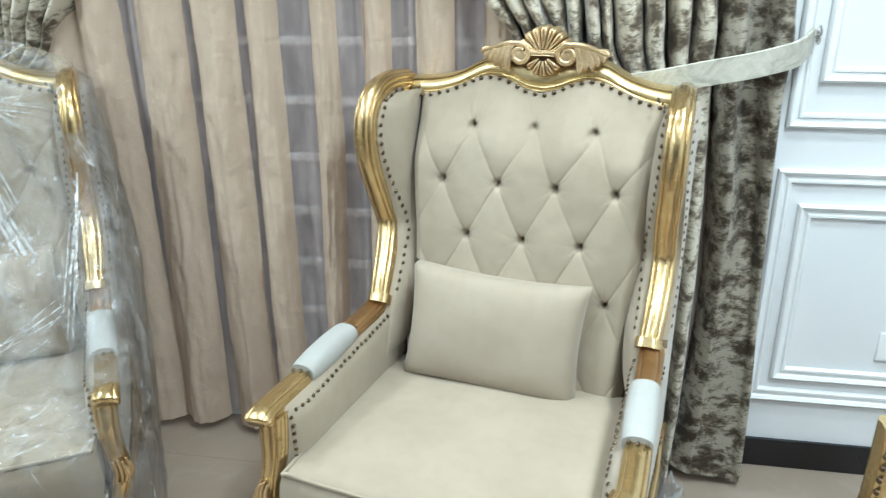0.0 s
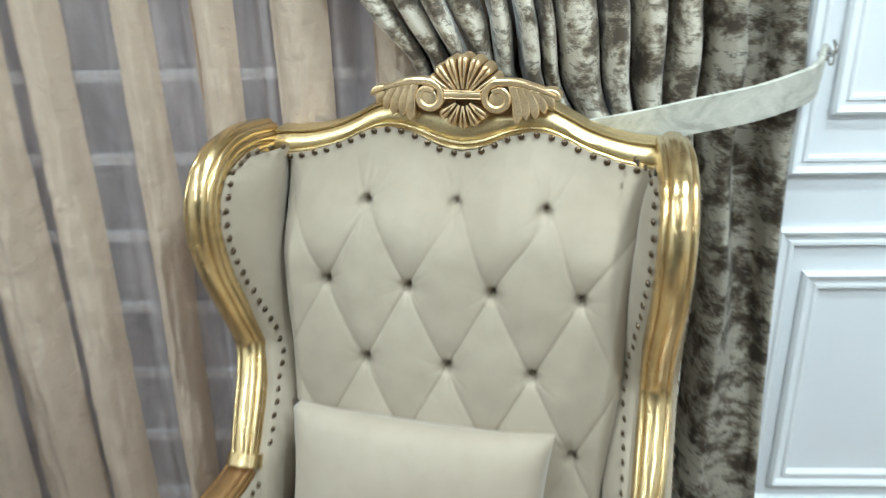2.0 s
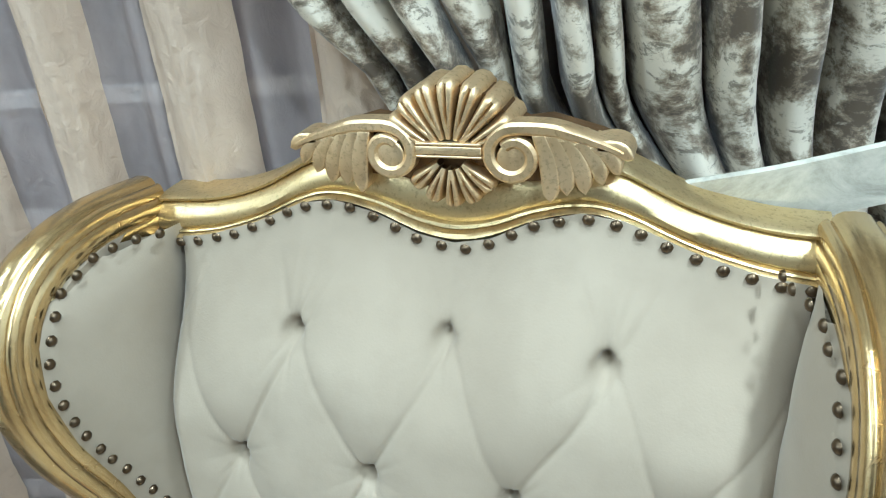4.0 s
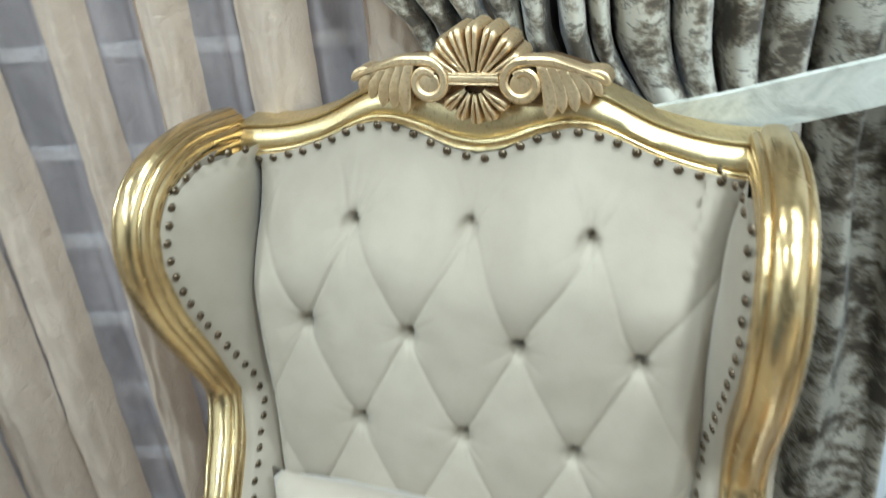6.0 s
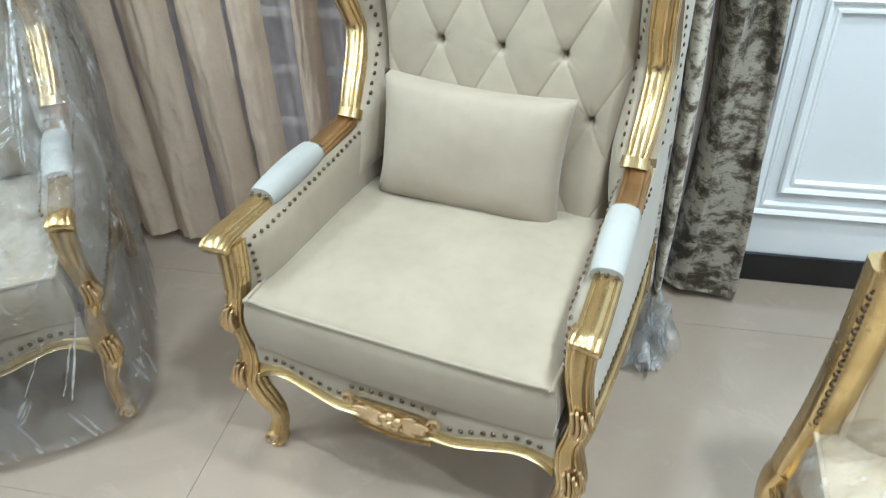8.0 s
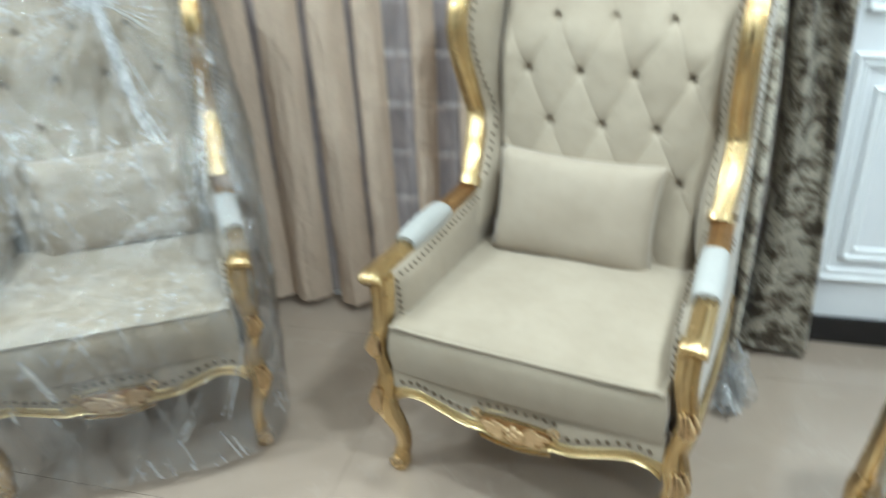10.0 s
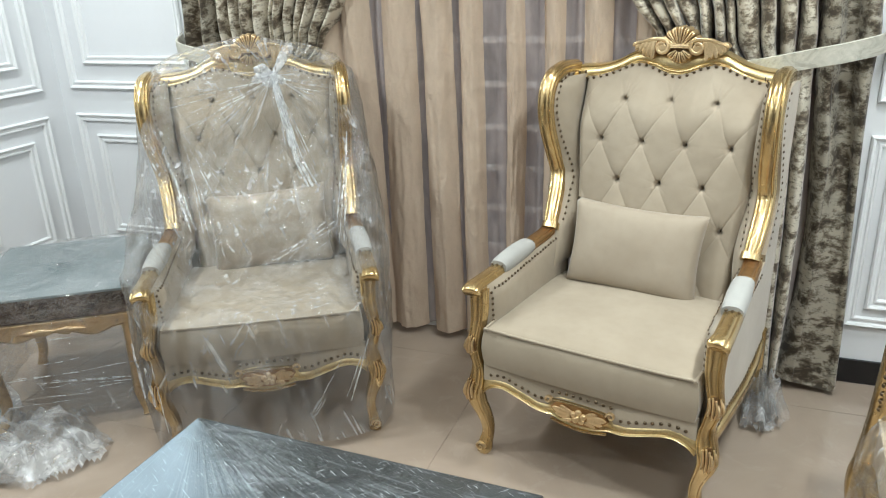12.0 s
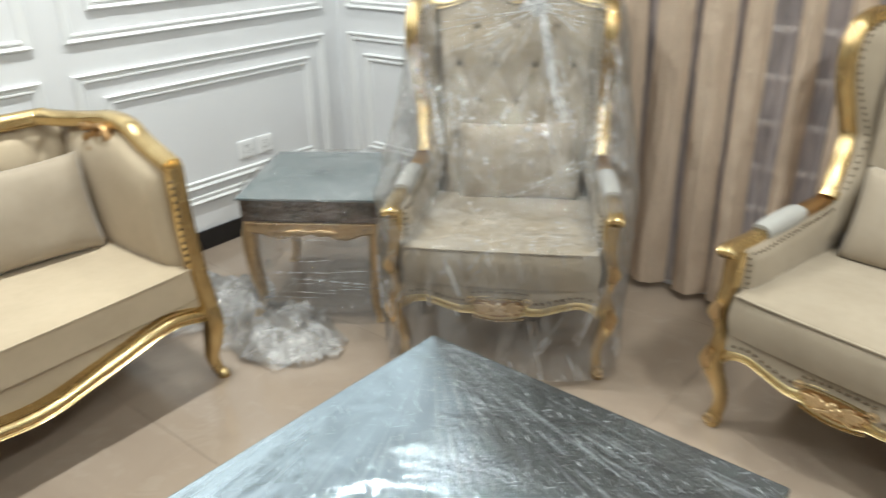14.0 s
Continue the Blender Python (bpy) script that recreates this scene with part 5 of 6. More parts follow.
def make_sheers():
    cur = empty("sheer_curtain", "beige crinkled sheer curtain hanging in long folds", "curtain")
    panels = ((-1.95, -1.175, 6), (-1.128, -0.990, 1), (-0.968, -0.845, 1), (-0.818, -0.728, 1), (-0.640, -0.572, 1), (-0.50, -0.425, 1), (-0.362, -0.262, 1), (-0.185, 0.02, 2))
    for k, (a, b, n) in enumerate(panels):
        bm = bmesh.new()
        lean = 0.05 * noise.noise(Vector((k * 1.7, 0, 0)))

        def f(u, v):
            z = 0.035 + (2.45 - 0.035) * v
            drop = 1.22 - z
            wide = 1 + 0.10 * max(0, drop)
            mid = (a + b) / 2
            x = mid + (b - a) * wide * (u - 0.5) + lean * drop * 0.5 + 0.010 * noise.noise(Vector((u * 2 + k, z * 1.5, 4)))
            e = abs(2 * u - 1) if n == 1 else 0
            y = 1.942 + folds_y(u * n + 0.06 * noise.noise(Vector((k, z * 1.2, u * 3))), 0.045 + 0.02 * max(0, drop), 0.7) + 0.007 * noise.noise(Vector((u * n * 6 + k * 9, z * 4, 1))) + 0.005 * noise.noise(Vector((u * n * 9 + k, z * 16, 6))) + 0.0025 * noise.noise(Vector((u * n * 20 + k, z * 38 + u * 9, 2)))
            return Vector((x, y, z))
        grid(bm, 22 * n + 6, 190, f)
        part("fold", bm, BEIGE_SHEER, cur, "", 100)
    return cur


make_sheers()


def make_voile():
    bm = bmesh.new()

    def f(u, v):
        z = 0.03 + 2.42 * v
        x = -1.97 + 2.38 * u
        y = 1.962 + 0.012 * math.sin(u * 2 * math.pi * 34 + 2 * noise.noise(Vector((u * 9, z, 2)))) + 0.006 * noise.noise(Vector((u * 50, z * 2, 3)))
        return Vector((x, y, z))
    grid(bm, 420, 30, f)
    return tagged(part("voile_curtain", bm, LILAC_SHEER, None, "", 100), "thin lilac-grey voile curtain over the window", "curtain")


make_voile()

rod = empty("curtain_rod", "plain pale curtain rail above the window", "curtain rail")
bm = bmesh.new()
sweep(bm, [Vector((-2.1, 1.93, 2.49)), Vector((0.62, 1.93, 2.49))], rounded(0.03, 0.03, 14, 2), (0, 0, 1))
part("pole", bm, STEEL, rod)
for bx in (-2.05, -0.75, 0.57):
    part("bracket", boxed((bx - 0.012, 1.94, 2.48), (bx + 0.012, BACK, 2.5), 0.002), STEEL, rod)


# ---- tables ----
def table_leg(bm, x, y, top, out, s=1.0):
    ox, oy = out
    pts = curve([(x, y, top), (x + 0.012 * ox, y + 0.012 * oy, top * 0.8), (x + 0.004 * ox, y + 0.004 * oy, top * 0.45), (x - 0.006 * ox, y - 0.006 * oy, top * 0.2), (x + 0.012 * ox, y + 0.012 * oy, 0.02), (x + 0.016 * ox, y + 0.016 * oy, 0.001)], 5)
    k = len(pts) - 1
    sweep(bm, pts, rounded(0.052 * s, 0.052 * s, 18, 2.8, 6, 0.03), (1, 0, 0), [table_value([(0, 1.1), (0.3, 1.05), (0.6, 0.7), (0.82, 0.6), (1, 0.8)], i / k) for i in range(k + 1)])


def carved_skirt(bm, x0, x1, y, z0, z1, sign):
    """A scalloped gilt skirt along x at depth y, facing sign."""
    n = 60
    rows = []
    for i in range(n + 1):
        u = i / n
        low = z0 + 0.018 * math.cos(u * 4 * math.pi) * (1 if 0.12 < u < 0.88 else 0.4) - 0.014 * math.exp(-((u - 0.5) / 0.1) ** 2)
        x = x0 + (x1 - x0) * u
        rows.append([bm.verts.new(p) for p in ((x, y, z1), (x, y + sign * 0.014, z1 - 0.004), (x, y + sign * 0.012, (low + z1) / 2), (x, y + sign * 0.017, low + 0.008), (x, y + sign * 0.010, low), (x, y, low))])
    for r0, r1 in zip(rows, rows[1:]):
        for j in range(6):
            k = (j + 1) % 6
            bm.faces.new((r0[j], r0[k], r1[k], r1[j]))
    bm.faces.new(rows[0])
    bm.faces.new(rows[-1][::-1])
    mid = (x0 + x1) / 2
    for sx in (-1, 1):
        for dx, dz in ((0.06, 0.006), (0.055, -0.010), (0.10, 0.0)):
            blob(bm, (mid, y + sign * 0.016, z0 + 0.014), (mid + sx * dx, y + sign * 0.016, z0 + 0.014 + dz), 0.018, 0.012, (0, 1, 0), 0.5, 7, 8)


def make_side_table(m):
    t = empty("side_table", "side table with dark marble band and gilt carved legs", "side table", "", m)
    w, d, h = 0.52, 0.56, 0.50
    part("glass_top", boxed((-0.006, -0.006, h - 0.010), (w + 0.006, d + 0.006, h), 0.003), SMOKED, t, "dark smoked glass top sheet")
    part("marble_band", boxed((0.004, 0.004, h - 0.095), (w - 0.004, d - 0.004, h - 0.0105), 0.004), MARBLE, t, "dark brown veined marble sides")
    for name, y, s in (("skirt", 0.014, -1), ("skirt", d - 0.014, 1)):
        bm = bmesh.new()
        carved_skirt(bm, 0.02, w - 0.02, y, h - 0.145, h - 0.096, s)
        part(name, bm, PALE_GOLD, t)
    for x in (0.018, w - 0.03):
        bm = bmesh.new()
        box(bm, (x, 0.03, h - 0.135), (x + 0.014, d - 0.03, h - 0.096), 0.003)
        part("skirt", bm, PALE_GOLD, t)
    for x, ox in ((0.034, -1), (w - 0.034, 1)):
        for y, oy in ((0.034, -1), (d - 0.034, 1)):
            bm = bmesh.new()
            table_leg(bm, x, y, h - 0.096, (ox, oy))
            part("leg", bm, PALE_GOLD, t, "", 60)
    return t


SIDE_POSE = pose(-2.144, 0.757, 0, 0, 0, 33.6)
make_side_table(SIDE_POSE)


def make_coffee_table(m):
    t = empty("coffee_table", "dark polished coffee table wrapped in clear stretch film", "coffee table", "", m)
    w, l, h = 0.89, 1.30, 0.435
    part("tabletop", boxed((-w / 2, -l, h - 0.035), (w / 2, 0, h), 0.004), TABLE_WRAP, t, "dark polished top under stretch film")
    part("marble_band", boxed((-w / 2 + 0.02, -l + 0.02, h - 0.115), (w / 2 - 0.02, -0.02, h - 0.036), 0.004), MARBLE, t)
    for y, s in ((-0.03, 1), (-l + 0.03, -1)):
        bm = bmesh.new()
        carved_skirt(bm, -w / 2 + 0.04, w / 2 - 0.04, y, h - 0.16, h - 0.116, s)
        part("skirt", bm, PALE_GOLD, t)
    for x in (-w / 2 + 0.06, w / 2 - 0.06):
        for y in (-0.06, -l + 0.06):
            bm = bmesh.new()
            table_leg(bm, x, y, h - 0.116, (1 if x > 0 else -1, 1 if y > -0.5 else -1))
            part("leg", bm, PALE_GOLD, t, "", 60)
    return t


COFFEE_POSE = pose(-0.597, 0.519, 0, 0, 0, -1.7)
make_coffee_table(COFFEE_POSE)


# ---- sofas ----
def make_sofa(label, m):
    s = empty("sofa", label, "sofa", "gilt sofas", m)
    L = 1.9
    half = L / 2
    part("seat_frame", boxed((-half + 0.02, 0.0, 0.235), (half - 0.02, 0.70, 0.30), 0.012), SOFA_CREAM, s)
    bm = bmesh.new()

    def f(u, v, up):
        a, b = 2 * u - 1, 2 * v - 1
        lift = ((1 - abs(a) ** 10) * (1 - abs(b) ** 6)) ** 0.5
        bow = -0.03 * (1 - a * a) * (1 - v)
        return Vector((a * (half - 0.03), 0.29 + b * 0.30 + bow, 0.408 + 0.018 * lift if up else 0.302 - 0.003 * lift))
    top = grid(bm, 50, 20, lambda u, v: f(u, v, True))
    low = grid(bm, 50, 20, lambda u, v: f(u, v, False))
    rt = top[0] + [r[-1] for r in top[1:]] + top[-1][-2::-1] + [r[0] for r in top[-2:0:-1]]
    rl = low[0] + [r[-1] for r in low[1:]] + low[-1][-2::-1] + [r[0] for r in low[-2:0:-1]]
    for i in range(len(rt)):
        k = (i + 1) % len(rt)
        bm.faces.new((rl[i], rl[k], rt[k], rt[i]))
    seat = part("seat_cushion", bm, SOFA_CREAM, s, "", 60)
    edge = [v for v in (Vector((a * (half - 0.03), -0.012 - 0.03 * (1 - a * a), 0.410)) for a in [2 * i / 40 - 1 for i in range(41)])]
    bm = bmesh.new()
    sweep(bm, edge, rounded(0.009, 0.009, 8, 2), (0, 0, 1))
    part("piping", bm, SOFA_CREAM, seat)
    bm = bmesh.new()

    def back(u, v):
        x = (2 * u - 1) * (half - 0.06)
        z = 0.40 + 0.40 * v
        sx, t = x / 0.16, (z - 0.70) / 0.24
        a, b = sx - t, sx + t
        h = (abs(math.sin(math.pi * a)) * abs(math.sin(math.pi * b))) ** 0.4
        return Vector((x, 0.56 + 0.20 * (z - 0.4) - 0.03 * h + 0.05 * max(0, v - 0.9) * 5, z))
    grid(bm, 190, 40, back)
    part("backrest", bm, SOFA_CREAM, s, "", 80)
    bm = bmesh.new()
    prism(bm, [(-half + 0.03, 0.25), (-half + 0.03, 0.80), (half - 0.03, 0.80), (half - 0.03, 0.25)], "y", 0.68, 0.71)
    part("back_panel", bm, SOFA_CREAM, s)
    bm = bmesh.new()
    crest = curve([(-half + 0.10, 0.62, 0.825), (-half * 0.55, 0.66, 0.825), (-half * 0.25, 0.675, 0.85), (0, 0.68, 0.885), (half * 0.25, 0.675, 0.85), (half * 0.55, 0.66, 0.825), (half - 0.10, 0.62, 0.825)], 10)
    sweep(bm, crest, rounded(0.05, 0.055, 24, 2.8, 7, 0.04), (0, 1, 0))
    part("back_rail", bm, GOLD, s, "", 60)
    bm = bmesh.new()
    for k in range(-3, 4):
        a = radians(22 * k)
        blob(bm, (0, 0.65, 0.87), (math.sin(a) * 0.07, 0.645, 0.87 + math.cos(a) * 0.07), 0.026, 0.03, (0, 1, 0), 0.4, 8, 8)
    part("crest_carving", bm, GOLD_CARVED, s)
    for sx in (-1, 1):
        x = sx * (half - 0.03)
        # arm: sweeping rail, post, padded inside
        bm = bmesh.new()
        rail = curve([(x, 0.005, 0.745), (x, 0.07, 0.768), (x, 0.15, 0.800), (x, 0.22, 0.836), (x - sx * 0.005, 0.32, 0.845), (x - sx * 0.015, 0.44, 0.828), (x - sx * 0.05, 0.56, 0.82), (x - sx * 0.09, 0.62, 0.825)], 7)
        sweep(bm, rail, rounded(0.062, 0.052, 24, 2.8, 7, 0.035), (1, 0, 0))
        arm_rail = part("arm_rail", bm, GOLD, s, "", 60)
        # carved scroll and leaves inside the bend of the arm
        bm = bmesh.new()
        coil = [Vector((x - sx * 0.040, 0.315 - math.cos(t) * r, 0.792 + math.sin(t) * r)) for t, r in [(i * 0.30, 0.046 - 0.036 * i / 34) for i in range(35)]]
        sweep(bm, coil, rounded(0.034, 0.017, 12, 2.5), (1, 0, 0), [1 - 0.4 * i / 34 for i in range(35)])
        part("scroll_carving", bm, RUBBED, arm_rail, "brown rubbed gilt scroll", 60)
        for k, (y0, z0, y1, z1) in enumerate(((0.29, 0.765, 0.255, 0.715), (0.305, 0.755, 0.285, 0.695), (0.325, 0.752, 0.322, 0.690), (0.345, 0.757, 0.358, 0.702), (0.36, 0.775, 0.395, 0.730), (0.365, 0.80, 0.42, 0.775), (0.36, 0.82, 0.43, 0.815))):
            bm = bmesh.new()
            blob(bm, (x - sx * 0.036, y0, z0), (x - sx * 0.046, y1, z1), 0.030, 0.026, (1, 0, 0), 0.5, 8, 10)
            part("carved_leaf", bm, RUBBED, arm_rail)
        bm = bmesh.new()
        post = curve([(x, 0.005, 0.748), (x + sx * 0.002, 0.004, 0.62), (x + sx * 0.008, 0.0, 0.50), (x + sx * 0.018, -0.004, 0.40), (x + sx * 0.030, -0.010, 0.31), (x + sx * 0.034, -0.016, 0.25)], 5)
        sweep(bm, post, rounded(0.056, 0.058, 24, 3.4, 6, 0.03), (1, 0, 0))
        part("arm_post", bm, GOLD, s, "", 60)
        bm = bmesh.new()
        outline = [(0.02, 0.27), (0.02, 0.74)] + [(p.y, p.z - 0.01) for p in rail[2:46:4]] + [(0.68, 0.80), (0.68, 0.27)]
        lo, hi = sorted((x - sx * 0.012, x + sx * 0.020))
        prism(bm, outline, "x", lo, hi)
        part("side_panel", bm, SOFA_CREAM, s)
        bm = bmesh.new()

        def inside(u, v):
            y = 0.03 + 0.55 * u
            top = table_value([(p.y, p.z) for p in rail], y) - 0.02
            z = 0.38 + (top - 0.38) * v
            puff = (max(0.0, 1 - (2 * u - 1) ** 8) * max(0.0, 1 - (2 * v - 1) ** 4)) ** 0.5
            return Vector((x - sx * (0.012 + 0.055 * puff), y, z))
        grid(bm, 22, 16, inside)
        part("arm_inside_pad", bm, SOFA_CREAM, s, "", 80)
        nails_along([Vector((x - sx * 0.028, -0.020, 0.72)), Vector((x - sx * 0.018, -0.022, 0.44))], 0.0222, (-sx * 0.5, -1, 0), s)
        bm = bmesh.new()
        leg = curve([(x + sx * 0.030, -0.012, 0.27), (x + sx * 0.036, -0.022, 0.215), (x + sx * 0.026, -0.020, 0.14), (x + sx * 0.018, -0.010, 0.08), (x + sx * 0.026, -0.020, 0.03), (x + sx * 0.034, -0.034, 0.012), (x + sx * 0.034, -0.035, 0.001)], 5)
        k3 = len(leg) - 1
        sweep(bm, leg, rounded(0.054, 0.054, 20, 2.8, 6, 0.03), (1, 0, 0), [table_value([(0, 1.1), (0.25, 1.2), (0.55, 0.75), (0.75, 0.62), (0.9, 0.8), (1, 0.75)], i / k3) for i in range(k3 + 1)])
        part("front_leg", bm, GOLD, s, "", 60)
        bm = bmesh.new()
        rear = curve([(x, 0.66, 0.28), (x, 0.68, 0.15), (x, 0.72, 0.02), (x, 0.722, 0.001)], 5)
        sweep(bm, rear, rounded(0.045, 0.045, 16, 3), (1, 0, 0))
        part("rear_leg", bm, GOLD, s, "", 60)
    bm = bmesh.new()
    ends = half - 0.02
    low = [(-ends, 0.225), (-ends * 0.85, 0.250), (-ends * 0.62, 0.205), (-ends * 0.4, 0.165), (-ends * 0.16, 0.185), (0, 0.165), (ends * 0.16, 0.185), (ends * 0.4, 0.165), (ends * 0.62, 0.205), (ends * 0.85, 0.250), (ends, 0.225)]
    high = [(a, b + 0.045 + (0.02 if abs(a) < 0.1 else 0)) for a, b in low]
    rail_between(bm, low, high, -0.045, 0.02, 120, curve_y=lambda q: -0.022 * (1 - (q / ends) ** 2))
    apron = part("apron", bm, GOLD, s, "", 35)
    bm = bmesh.new()
    prism(bm, [(-ends, 0.24)] + [(a, b + 0.02) for a, b in low[1:-1]] + [(ends, 0.24), (ends, 0.30), (-ends, 0.30)], "y", -0.008, 0.004)
    part("front_band", bm, SOFA_CREAM, s)
    for sx in (-1, 1):
        for k in range(5):
            bm = bmesh.new()
            blob(bm, (0, -0.075, 0.195), (sx * (0.03 + 0.022 * k), -0.072, 0.215 - 0.012 * (k % 3)), 0.024, 0.02, (0, 1, 0), 0.5, 7, 8)
            part("carved_leaf", bm, GOLD_CARVED, apron)
    return s


LEFT_SOFA, RIGHT_SOFA = pose(-1.945, -0.505, 0, 0, 0, 90), pose(0.553, 0.14, 0, 0, 0, -90)
sofa = make_sofa("cream velvet sofa with carved gilt frame", LEFT_SOFA)
wrapped_sofa = copy_thing(sofa, RIGHT_SOFA)
tagged(wrapped_sofa, "cream and gilt sofa partly covered in clear wrap")
make_pillow(LEFT_SOFA @ pose(0.62, 0.43, 0.575, -16, 0, -6), "plain cream pillow leaning in the sofa corner", 0.46, 0.33, 0.14, 9)


# ---- plastic wrap ----
def shell(name, label, m, rings_fn, z0, z1, nu, nv, material, seed, rough=0.012, top=None, heights=None, sag=None):
    """A loose tube of film round a thing: rings_fn(z) gives x0, x1, y0, y1 of its outline."""
    bm = bmesh.new()

    def f(u, v):
        z = table_value(heights, v) if heights else z0 + (z1 - z0) * v
        x0, x1, y0, y1 = rings_fn(z)
        a = 2 * math.pi * u
        c, s = math.cos(a), math.sin(a)
        p = 5.0
        r = (abs(c) ** p + abs(s) ** p) ** (-1 / p)
        x, y = (x0 + x1) / 2 + (x1 - x0) / 2 * r * c, (y0 + y1) / 2 + (y1 - y0) / 2 * r * s
        q = Vector((x * 6, y * 6, z * 2.5 + seed))
        w = rough * (noise.noise(q) + 0.6 * noise.noise(q * 2.3) + 0.45 * (1 - 2 * abs(noise.noise(q * 3.7))))
        w += rough * 0.5 * noise.noise(Vector((x * 30, y * 30, z * 6 + seed)))
        if sag is not None and s < 0:
            y += sag(x, z) - drawn_folds(x, z)
        if sag is not None:
            hang = 0.010 * noise.noise(Vector((x * 11 + seed, y * 11, z * 1.1))) * smooth_step(1.10, 0.6, z)
            x, y = x + c * hang, y + s * hang
        return Vector((x + c * w, y + s * w, z + 0.3 * w))
    rows = grid(bm, nu, nv, f, wrap=True)
    if top is not None:
        cx, cy, cz = top
        last = rows[-1]
        for k in range(1, 9):
            t = k / 8.1
            ring = [bm.verts.new(v.co.lerp(Vector((cx + (v.co.x - cx) * (1 - t), cy + (v.co.y - cy) * (1 - t), cz)), t) + Vector((0, 0, 0.006 * noise.noise(v.co * 22 + Vector((k, 0, seed)))))) for v in rows[-1]]
            for i in range(len(ring)):
                n = (i + 1) % len(ring)
                bm.faces.new((last[i], last[n], ring[n], ring[i]))
            last = ring
    ob = part(name, bm, material, None, "", 180)
    ob.matrix_world = m
    return tagged(ob, label, "plastic wrap", "plastic wrap")


CHAIR_RINGS = [(0.02, (-0.41, 0.40, -0.10, 0.76)), (0.30, (-0.42, 0.41, -0.085, 0.73)), (0.54, (-0.42, 0.415, -0.075, 0.74)), (0.60, (-0.43, 0.42, -0.05, 0.75)), (0.66, (-0.425, 0.42, 0.10, 0.76)), (0.75, (-0.415, 0.41, 0.26, 0.76)), (0.90, (-0.395, 0.39, 0.40, 0.76)), (1.05, (-0.383, 0.378, 0.465, 0.765)), (1.12, (-0.372, 0.368, 0.50, 0.765)), (1.15, (-0.335, 0.33, 0.585, 0.715))]


def chair_ring(z):
    return tuple(table_value([(a, q[i]) for a, q in CHAIR_RINGS], z) for i in range(4))


FILM_SAG = [(0.03, -0.10), (0.30, -0.085), (0.47, -0.076), (0.487, -0.055), (0.497, 0.08), (0.515, 0.17), (0.56, 0.215), (0.70, 0.285), (0.80, 0.36), (0.90, 0.42), (1.0, 0.465), (1.12, 0.505), (1.15, 0.585)]
def drawn_folds(x, z):
    """Folds in the sheet that run out from the knot, and from the wings down to the seat."""
    dx, dz = x - 0.085, z - 1.135
    far, turn = math.hypot(dx, dz), math.atan2(dz, dx)
    rays = (1 - 2 * abs(noise.noise(Vector((turn * 5.5, far * 1.6, 2.0))))) * smooth_step(0.02, 0.12, far) * smooth_step(0.60, 0.25, far)
    fine = (1 - 2 * abs(noise.noise(Vector((turn * 13.0, far * 2.4, 7.0))))) * smooth_step(0.03, 0.10, far) * smooth_step(0.50, 0.20, far)
    ex, ez = abs(x) - 0.36, z - 1.02
    swing = math.atan2(ez, ex)
    drop = (1 - 2 * abs(noise.noise(Vector((swing * 9.0, math.hypot(ex, ez) * 1.5, 11.0 if x > 0 else 5.0))))) * smooth_step(1.0, 0.85, z) * smooth_step(0.48, 0.56, z)
    seat = noise.noise(Vector((x * 9.0, z * 30.0, 3.0))) * smooth_step(0.53, 0.50, z) * smooth_step(0.44, 0.48, z)
    return 0.013 * rays + 0.005 * fine + 0.011 * drop + 0.006 * seat


FILM_HEIGHTS = [(0.0, 0.03), (0.33, 0.465), (0.43, 0.490), (0.56, 0.515), (0.62, 0.56), (1.0, 1.15)]


def chair_sag(x, z):
    """The sheet sinks between the arms onto the seat and against the back."""
    return (table_value(FILM_SAG, z) - chair_ring(z)[2]) * smooth_step(0.345, 0.25, abs(x))


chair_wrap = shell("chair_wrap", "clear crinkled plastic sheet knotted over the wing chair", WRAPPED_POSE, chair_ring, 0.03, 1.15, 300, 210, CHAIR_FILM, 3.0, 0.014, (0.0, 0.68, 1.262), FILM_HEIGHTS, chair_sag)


def film_fold(bm, points, width, seed):
    """A narrow doubled pleat of film, whitened as a painted glint, along points of the sheet's front, x and z."""
    line = curve([(x, 0, z) for x, z in points], 8)
    k = len(line) - 1
    rows = []
    for i, p in enumerate(line):
        t = (line[min(i + 1, k)] - line[max(i - 1, 0)]).normalized()
        across = Vector((-t.z, 0, t.x)) * width * (0.35 + 0.65 * math.sin(math.pi * (0.12 + 0.76 * i / k))) * (1 + 0.5 * noise.noise(Vector((i * 0.4, seed, 0))))
        y = chair_ring(p.z)[2] + chair_sag(p.x, p.z) - 0.013
        q = Vector((p.x + 0.002 * noise.noise(Vector((i * 0.3, seed, 5))), y, p.z))
        rows.append([bm.verts.new(q - across * 0.5), bm.verts.new(q + Vector((0, -0.25 * width, 0))), bm.verts.new(q + across * 0.5)])
    for a, b in zip(rows, rows[1:]):
        for j in (0, 1):
            bm.faces.new((a[j], a[j + 1], b[j + 1], b[j]))


rng = random.Random(31)
KNOT = (0.085, 1.125)
